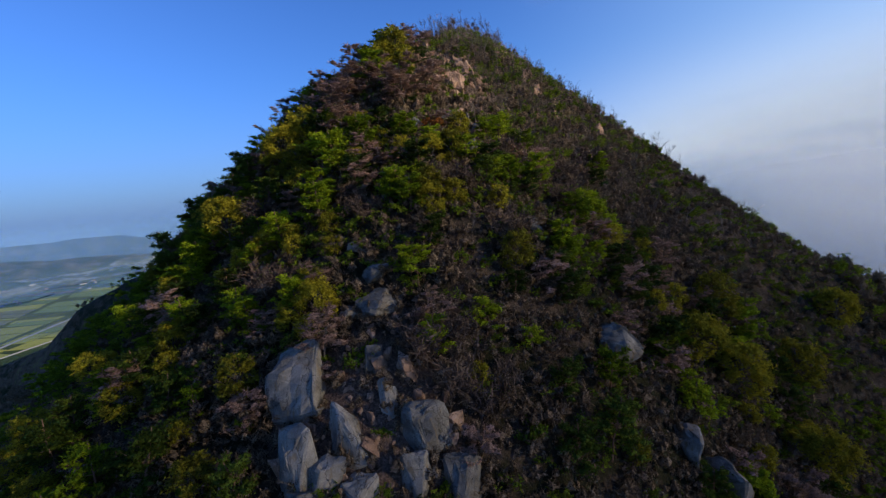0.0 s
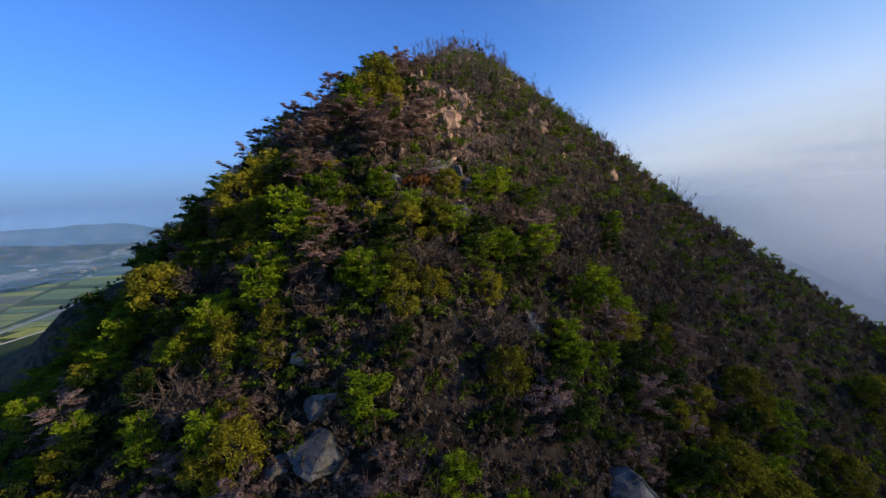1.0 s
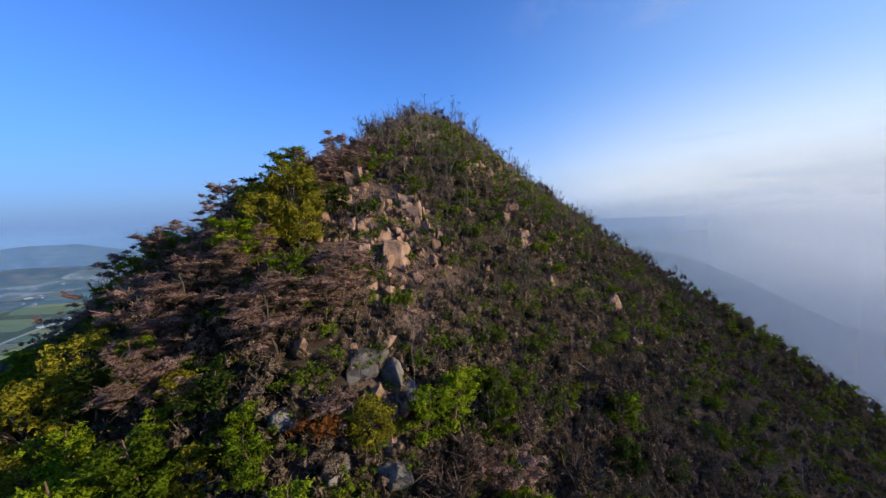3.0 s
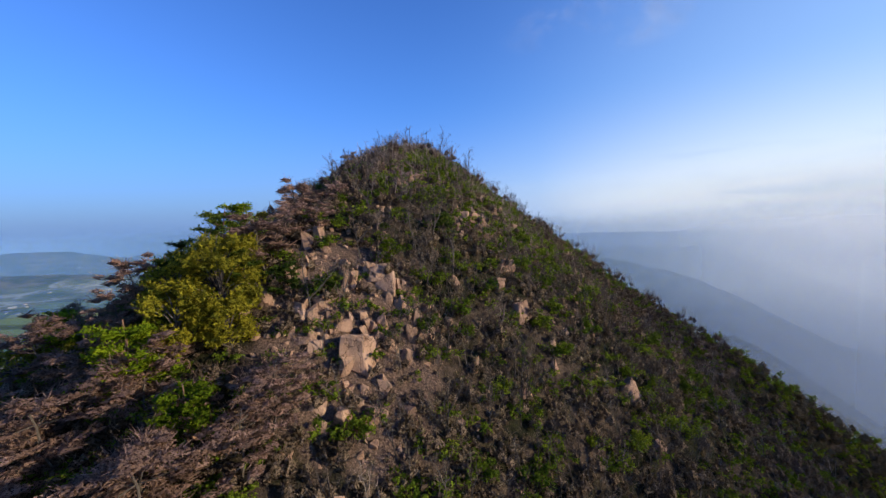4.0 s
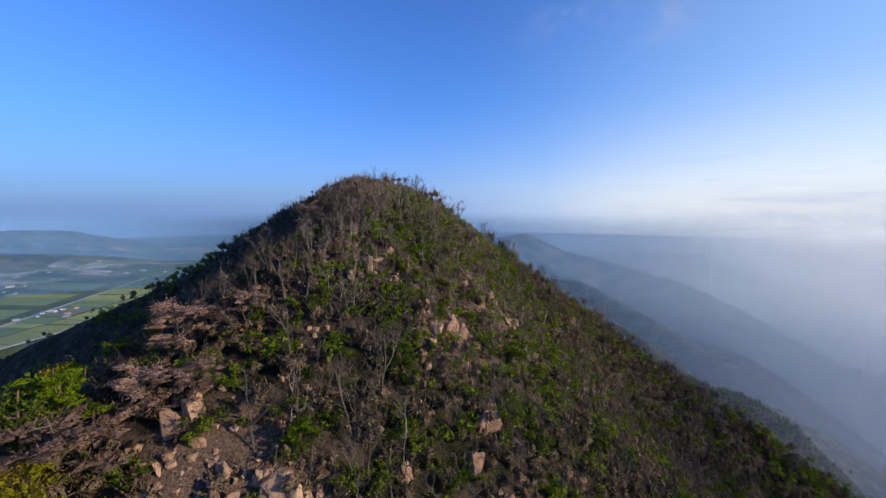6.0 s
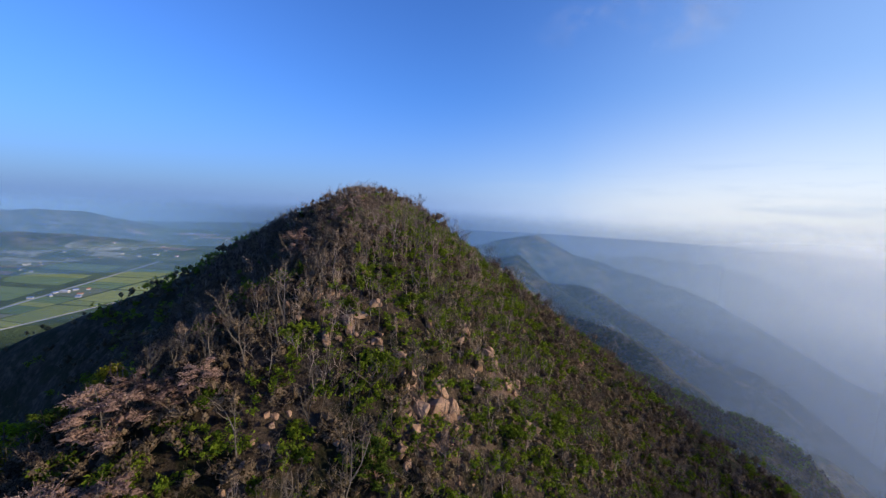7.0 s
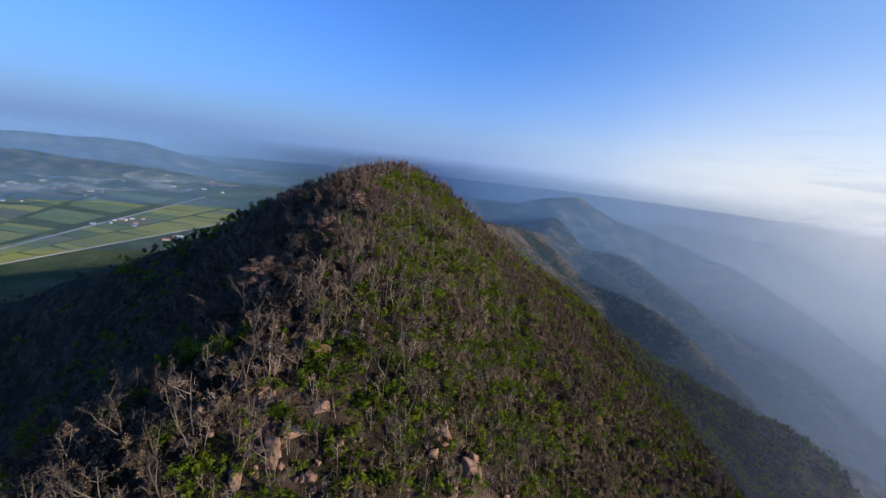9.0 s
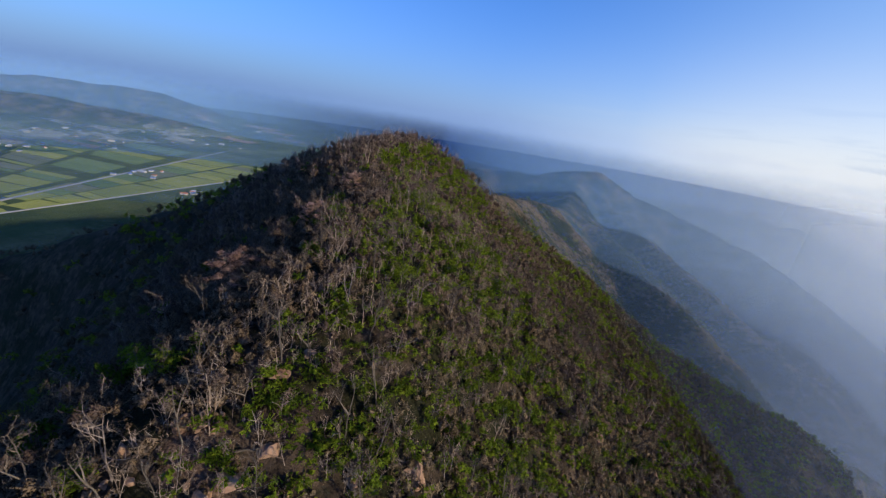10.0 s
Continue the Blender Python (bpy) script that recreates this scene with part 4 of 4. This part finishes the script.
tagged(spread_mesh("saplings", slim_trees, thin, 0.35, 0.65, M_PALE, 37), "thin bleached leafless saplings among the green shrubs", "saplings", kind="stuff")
dark = r.uniform((4, 64), (44, 102), (520, 2))
dark = dark[(dark[:, 0] - along(dark[:, 1], KNOT_X) > 7) & (rocky(dark[:, 0], dark[:, 1]) < 0.8)]
tagged(spread_mesh("dead_saplings", slim_trees, dark, 0.4, 0.9, M_GAUNT, 38), "thin dark dead saplings on the stony flank", "saplings", kind="stuff")
r = R(32)
bits = r.uniform((-50, 18), (70, 200), (9000, 2))
bits = bits[(np.abs(bits[:, 0] - along(bits[:, 1], KNOT_X)) < 55) & (rocky(bits[:, 0], bits[:, 1]) < 0.6)]
side = (bits[:, 0] - along(bits[:, 1], KNOT_X) > 9) & (bits[:, 1] > 62)
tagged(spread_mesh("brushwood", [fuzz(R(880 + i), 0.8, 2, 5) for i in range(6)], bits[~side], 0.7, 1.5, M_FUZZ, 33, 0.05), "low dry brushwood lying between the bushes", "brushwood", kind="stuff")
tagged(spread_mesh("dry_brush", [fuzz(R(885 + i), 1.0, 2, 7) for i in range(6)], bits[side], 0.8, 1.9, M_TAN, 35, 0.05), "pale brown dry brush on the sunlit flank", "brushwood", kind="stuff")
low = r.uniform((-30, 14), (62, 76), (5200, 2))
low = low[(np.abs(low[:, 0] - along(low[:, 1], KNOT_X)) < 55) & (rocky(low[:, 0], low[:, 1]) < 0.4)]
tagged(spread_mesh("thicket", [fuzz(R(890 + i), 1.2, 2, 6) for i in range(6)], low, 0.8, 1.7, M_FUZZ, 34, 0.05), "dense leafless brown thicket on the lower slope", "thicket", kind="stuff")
if loose["far_pines"]:
    tagged(spread_mesh("pine_woods", slim_pines, loose["far_pines"], 0.6, 1.2, M_PINE, 4), "scattered small green pines on the flank", "woods", kind="stuff")
pebbles = [granite(R(880 + i), 10) for i in range(8)]
r = R(5)
stones = [(x + dx, y + dy) for x, y in loose["stones"] for dx, dy in r.uniform(-1.1, 1.1, (5, 2))]
tagged(spread_mesh("scree", pebbles, stones, 0.18, 0.75, M_PINK, 6, -0.05), "loose pink granite stones and grit", "scree", kind="stuff")
# Woods on the further flanks and spurs.
r = R(9)
wide = np.concatenate([r.uniform((55, 0), (200, 350), (9500, 2)), r.uniform((-130, 10), (60, 350), (3000, 2)), r.uniform((-260, 60), (400, 900), (2600, 2)), r.uniform((0, 243), (270, 470), (4000, 2))])
off = wide[:, 0] - along(wide[:, 1], KNOT_X)
keep = wide[~((off > -60) & (off < 92) & (wide[:, 1] < 243) & (wide[:, 1] > 16)) & (land(wide[:, 0], wide[:, 1]) > -205)]
round_tree = [(lambda q: (q[0] * 1.8, q[1]))(shrub(R(900 + i), 1.5, 3, 9, (0.25, 0.45))["crown"]) for i in range(5)]
thin_tree = [fuzz(R(910 + i), 3.4, 2, 7) for i in range(5)]
for ob in [spread_mesh("flank_woods", round_tree, keep[::4], 1.0, 2.1, M_SHRUB, 7)]:
    tagged(ob, "distant green woods on the mountain flanks", "woods", kind="stuff")
thick = [(v, f) for v, f in thin_tree]
tagged(spread_mesh("flank_scrub", thick, np.delete(keep, np.s_[::4], 0), 0.9, 1.8, M_TAN, 8), "distant leafless woods on the mountain flanks", "woods", kind="stuff")


# ---- rocks ----
def boulder(x, y, wide, tall, material, label, seed, lean=0.0, detail=3):
    v, f = granite(R(seed), 15, detail=detail)
    taper = 1.0 - (0.16 if material == M_GREY else 0.4) * np.clip(v[:, 2:3] + 0.15, 0, 1)
    v = np.concatenate([v[:, :2] * taper, v[:, 2:3]], 1)
    me = mesh_of("boulder", v * (wide, wide * 0.8, tall), f, material)
    ob = part("boulder", me)
    ob.matrix_basis = pose(x, y, float(land(x, y)) + tall * 0.06, lean, R(seed).uniform(-20, 20), R(seed).uniform(-60, 60))
    return tagged(ob, label, "boulder", "boulders on the slope")


for i, (x, y, wide, tall) in enumerate(CRAGS):
    boulder(x, y, wide, tall, M_GREY, "large pale grey split granite boulder", 40 + i, -6)
for i, (x, y, wide, tall) in enumerate(OUTCROPS):
    high = y > 75
    boulder(x, y, wide, tall, M_PINK if high else M_GREY, "weathered pink granite outcrop in the scree" if high else "weathered grey granite outcrop among the bushes", 60 + i, -4)
for i, (x, y, wide, tall) in enumerate(PINK_ROCKS):
    boulder(x, y, wide, tall, M_PINK, "pink granite boulder standing in the scree", 80 + i, -8, 2)
for i, (x, y, wide, tall) in enumerate(PINK_BLOCKS):
    boulder(x, y, wide, tall, M_PINK, "upright pink granite block among the bare trees", 120 + i, -5, 2)


small = [mesh_of("rock", *granite(R(950 + i), 13, detail=1), M_PINK) for i in range(8)]
r = R(21)
n = 0
while n < 240:
    x, y = r.uniform(-16, 38), r.uniform(24, 122)
    if r.rand() > rocky(x, y) ** 1.5:
        continue
    s = 0.3 + 1.4 * r.rand() ** 2.2
    ob = part("rock", small[r.randint(8)])
    ob.matrix_basis = Matrix.LocRotScale((x, y, float(land(x, y)) + s * 0.18), Euler(r.uniform(-0.5, 0.5, 3) + (0, 0, r.uniform(0, 6))), (s, s * 0.75, s * r.uniform(0.9, 2.1)))
    tagged(ob, "angular pink granite rock lying in the scree", "rock", "rocks in the scree")
    n += 1

# ---- fallen trunks ----
for i, (x, y, length, turn) in enumerate(((22.4, 90.5, 3.4, 120), (5.5, 43.0, 3.2, 20), (13.0, 47.5, 3.0, 100), (9.5, 92.5, 2.6, 160), (26.5, 36.0, 3.0, 10), (3.0, 100.0, 2.8, 60), (9.0, 109.5, 2.6, 30), (24.0, 106.0, 2.6, 75))):
    k = R(970 + i)
    a = radians(turn)
    pts = np.array([(x + math.cos(a) * t, y + math.sin(a) * t, 0) for t in np.linspace(-length / 2, length / 2, 7)])
    pts[:, :2] += k.normal(size=(7, 2)) * 0.08
    pts[:, 2] = land(pts[:, 0], pts[:, 1]) + 0.22
    pieces = [tube(pts, np.linspace(0.12, 0.05, 7), 6)]
    for _ in range(5):
        b = limb(pts[k.randint(1, 7)], unit(k.normal(size=3) + (0, 0, 0.8)), k.uniform(0.5, 1.2), k, 4, 0.3, 0.2)
        pieces.append(tube(b, np.array([0.045, 0.035, 0.025, 0.012]), 4))
    tagged(part("fallen_trunk", mesh_of("fallen_trunk", *join(pieces), M_BARK)), "fallen bleached dead trunk with broken branches", "log", "fallen trunks")

# ---- the valley ----
def slab(name, corners, lift, material):
    """A flat patch of ground with a real edge, draped over the valley floor."""
    bm = bmesh.new()
    c = [Vector((x, y, float(land(x, y)))) for x, y in corners]
    n = 6
    rows = []
    for i in range(n + 1):
        a, b = c[0].lerp(c[3], i / n), c[1].lerp(c[2], i / n)
        rows.append([bm.verts.new((*p.xy, float(land(p.x, p.y)) + lift)) for p in (a.lerp(b, k / n) for k in range(n + 1))])
    faces = [bm.faces.new((rows[i][k], rows[i][k + 1], rows[i + 1][k + 1], rows[i + 1][k])) for i in range(n) for k in range(n)]
    skirt = bmesh.ops.extrude_face_region(bm, geom=faces)
    for v in skirt["geom"]:
        if isinstance(v, bmesh.types.BMVert):
            v.co.z -= lift + 1.0
    bmesh.ops.recalc_face_normals(bm, faces=bm.faces)
    me = bpy.data.meshes.new(name)
    bm.to_mesh(me)
    bm.free()
    me.materials.append(material)
    return part(name, me)


CROPS = (
    (plain_material("ripe_crop", (0.2, 0.23, 0.03), (0.33, 0.33, 0.05), 0.03), "yellow-green ripening crop field in the valley"),
    (plain_material("green_crop", (0.08, 0.14, 0.03), (0.17, 0.23, 0.05), 0.03), "green crop field in the valley"),
    (plain_material("bare_soil", (0.2, 0.12, 0.07), (0.34, 0.2, 0.12), 0.03), "ploughed brown field in the valley"),
    (plain_material("dull_crop", (0.1, 0.12, 0.05), (0.16, 0.17, 0.07), 0.03), "dull green fallow field in the valley"),
)
M_ROAD = plain_material("pale_concrete", (0.25, 0.24, 0.23), (0.4, 0.39, 0.37), 0.05)
r = R(33)
def lower_road(y):
    return -834 + 0.13 * (y - 608)


def upper_road(y):
    return -885 - 0.25 * (y - 642)


for f0, f1, start, end, odds in ((0.03, 0.46, 480, 1330, (0.8, 0.17, 0.0, 0.03)), (0.5, 0.94, 480, 1400, (0.62, 0.25, 0.05, 0.08)), (1.1, 1.75, 560, 1500, (0.15, 0.5, 0.05, 0.3)), (1.85, 2.5, 600, 1350, (0.3, 0.35, 0.05, 0.3)), (2.6, 3.4, 700, 1200, (0.25, 0.35, 0.08, 0.32))):
    y = start
    while y < end:
        d = r.uniform(18, 66)
        m, label = CROPS[r.choice(4, p=odds)]
        at = lambda f, q: lower_road(q) + (upper_road(q) - lower_road(q) - 45) * f
        j = r.uniform(-12, 12)
        if r.rand() < 0.88:
            tagged(slab("field", ((at(f1, y), y + 3 + j), (at(f0, y), y + 3), (at(f0, y + d), y + d), (at(f1, y + d), y + d + j)), 0.5, m), label, "field", "valley fields")
        y += d
for bend, wide in ((lower_road, 2.6), (upper_road, 4.0)):
    for i in range(8):
        y, y2 = 420 + i * 140, 420 + (i + 1) * 140
        k, k2 = bend(y) - 20 * (bend is upper_road), bend(y2) - 20 * (bend is upper_road)
        tagged(slab("road", ((k - wide, y), (k + wide, y), (k2 + wide, y2), (k2 - wide, y2)), 0.8, M_ROAD), "pale straight farm road across the valley", "road", kind="structure")

WALLS = plain_material("house_wall", (0.3, 0.29, 0.27), (0.5, 0.48, 0.46), 0.3)
ROOFS = [plain_material("blue_roof", (0.06, 0.12, 0.3), (0.12, 0.2, 0.42), 0.3, 0.6), plain_material("orange_roof", (0.35, 0.12, 0.06), (0.5, 0.2, 0.1), 0.3), plain_material("white_roof", (0.38, 0.39, 0.42), (0.55, 0.56, 0.6), 0.3)]


def house(wide, deep, tall, roof_material, label):
    base = new("house")
    bm = bmesh.new()
    bmesh.ops.create_cube(bm, size=1.0, matrix=Matrix.Translation((0, 0, tall / 2 - 0.5)) @ Matrix.Diagonal((wide, deep, tall + 1, 1)))
    me = bpy.data.meshes.new("wall")
    bm.to_mesh(me)
    bm.free()
    me.materials.append(WALLS)
    part("wall", me, base)
    w, d, t = wide / 2 + 0.6, deep / 2 + 0.6, tall
    v = [(-w, -d, t), (w, -d, t), (w, d, t), (-w, d, t), (-w, 0, t + deep * 0.3), (w, 0, t + deep * 0.3)]
    bm = bmesh.new()
    vs = [bm.verts.new(q) for q in v]
    for f in ((0, 1, 5, 4), (2, 3, 4, 5), (0, 4, 3), (1, 2, 5), (3, 2, 1, 0)):
        bm.faces.new([vs[i] for i in f])
    me = bpy.data.meshes.new("roof")
    bm.to_mesh(me)
    bm.free()
    me.materials.append(roof_material)
    part("roof", me, base)
    return tagged(base, label, "house", "valley houses")


models = [house(11, 7, 3.4, ROOFS[0], "small farmhouse with a blue roof"), house(10, 7, 3.4, ROOFS[1], "small farmhouse with an orange roof"), house(20, 9, 4, ROOFS[2], "long white-roofed farm shed")]
r = R(44)
for centre, size, count in (((-1400, 1000), 90, 10), ((-985, 1030), 25, 6), ((-740, 930), 30, 6), ((-1500, 1350), 140, 14), ((-1650, 950), 120, 8), ((-1650, 2300), 220, 14), ((-1350, 1700), 140, 10)):
    for _ in range(count):
        x, y = np.array(centre) + r.normal(size=2) * size * (0.6, 1.0)
        copy_thing(models[r.choice(3, p=(0.5, 0.3, 0.2))], pose(x, y, float(land(x, y)), 0, 0, r.uniform(0, 180)))
for m, (x, y) in zip(models, ((-905, 985), (-925, 1010), (-735, 940))):
    m.matrix_basis = pose(x, y, float(land(x, y)), 0, 0, 20)
for x, y, w, d in ((-1720, 2650, 260, 120), (-1500, 2500, 220, 90), (-1900, 2350, 160, 90), (-1250, 2250, 180, 80), (-1620, 2050, 150, 70), (-1330, 1900, 160, 80)):
    tagged(slab("cleared_plot", ((x - w / 2, y - d / 2), (x + w / 2, y - d / 2), (x + w / 2, y + d / 2), (x - w / 2, y + d / 2)), 1.5, CROPS[2][0]), "cleared reddish-brown plot near the coast", "field", "cleared plots")


def sea_mesh():
    v, f = [(-3000, 4600, -212.5)], []
    xs = np.linspace(-2300, 4200, 60)
    coast = np.interp(xs, (-2300, -1500, -300, 600, 4200), (4300, 3550, 2900, 2600, 2500)) + 160 * rough(xs, xs * 0 + 3, 500, 3)
    v = np.concatenate([np.column_stack([xs, coast, xs * 0 - 211.5]), np.column_stack([xs, xs * 0 + 4650, xs * 0 - 211.5])])
    a = np.arange(59)
    return v, np.stack([a, a + 1, a + 61, a + 60], 1)


n = Nodes("sea_water")
swell = n.add("ShaderNodeBump", {"Height": n.noise(n.place(), 0.05, 4.0), "Strength": 0.3, "Distance": 1.0})
M_SEA = n.finish(n.add("ShaderNodeBsdfPrincipled", {"Base Color": (0.06, 0.14, 0.26, 1), "Roughness": 0.5, "Normal": swell.outputs[0]}).outputs[0])
tagged(part("water", mesh_of("water", *sea_mesh(), M_SEA)), "calm blue sea under morning haze", "sea", kind="structure")


# ---- haze, fog and cloud ----
def shell(name, radius, low, high, material, start=0.0, end=360.0, segments=120, centre=(0, 120)):
    a = np.radians(np.linspace(start, end, segments + 1))
    zs = np.linspace(low, high, 7)
    v = np.array([(centre[0] + radius * math.sin(t), centre[1] + radius * math.cos(t), z) for z in zs for t in a])
    return part(name, mesh_of(name, v, grid_faces(segments + 1, 7), material, True))


# Tints carry the haze of distance; far sheets are lighter to meet the backdrop.
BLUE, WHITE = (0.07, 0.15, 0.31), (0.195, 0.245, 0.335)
# bank: added haze, mostly out of view, that shades the lower slope
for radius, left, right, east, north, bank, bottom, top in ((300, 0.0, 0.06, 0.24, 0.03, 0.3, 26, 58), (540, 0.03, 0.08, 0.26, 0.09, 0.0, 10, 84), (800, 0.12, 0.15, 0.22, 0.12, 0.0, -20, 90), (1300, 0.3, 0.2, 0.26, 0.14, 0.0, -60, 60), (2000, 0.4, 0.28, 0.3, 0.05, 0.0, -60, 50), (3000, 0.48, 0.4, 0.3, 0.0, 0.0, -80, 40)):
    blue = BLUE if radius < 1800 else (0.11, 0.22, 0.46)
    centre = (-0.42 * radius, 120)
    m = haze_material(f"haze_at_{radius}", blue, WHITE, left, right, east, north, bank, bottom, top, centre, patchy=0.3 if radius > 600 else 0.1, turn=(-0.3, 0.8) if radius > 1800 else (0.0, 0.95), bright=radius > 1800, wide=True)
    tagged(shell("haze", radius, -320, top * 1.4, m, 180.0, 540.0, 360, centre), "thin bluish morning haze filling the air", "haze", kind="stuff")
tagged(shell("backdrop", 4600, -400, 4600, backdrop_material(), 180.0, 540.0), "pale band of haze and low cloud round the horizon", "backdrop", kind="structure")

def sheet(name, corners, z, material, lift=30.0):
    """A loose, billowing sheet of mist."""
    (x0, y0), (x1, y1) = corners
    xs, ys = np.meshgrid(np.linspace(x0, x1, 40), np.linspace(y0, y1, 40))
    zs = z + lift * rough(xs, ys, 160, 3)
    return part(name, mesh_of(name, np.stack([xs, ys, zs], -1).reshape(-1, 3), grid_faces(40, 40), material, True))


M_MIST = wisp_material("valley_mist", (0.34, 0.39, 0.47), 0.009, 0.4, 0.64, 0.8)
tagged(sheet("valley_mist", ((-1900, 780), (-1020, 2000)), -185, M_MIST), "torn strip of white mist over the villages", "mist", kind="stuff")


def cloud(centre, toward, wide, tall, material):
    """A thin torn cloud high in the sky, facing the mountain."""
    out = (Vector(toward) - Vector(centre)).normalized()
    across = out.cross(Vector((0, 0, 1))).normalized()
    up = across.cross(out)
    us, vs = np.meshgrid(np.linspace(-0.5, 0.5, 24), np.linspace(-0.5, 0.5, 12))
    p = np.array(centre) + us[..., None] * wide * np.array(across) + vs[..., None] * tall * np.array(up) + 60 * rough(us * 9, vs * 9, 1.0, 3)[..., None] * np.array(out)
    return part("cloud", mesh_of("cloud", p.reshape(-1, 3), grid_faces(24, 12), material, True))


M_CLOUD = wisp_material("thin_cloud", (0.8, 0.82, 0.86), 0.0017, 0.42, 0.8, 0.42)
tagged(cloud((1500, 3600, 1690), (15, 60, 45), 2300, 620, M_CLOUD), "thin torn white cloud high in the sky", "cloud", kind="stuff")
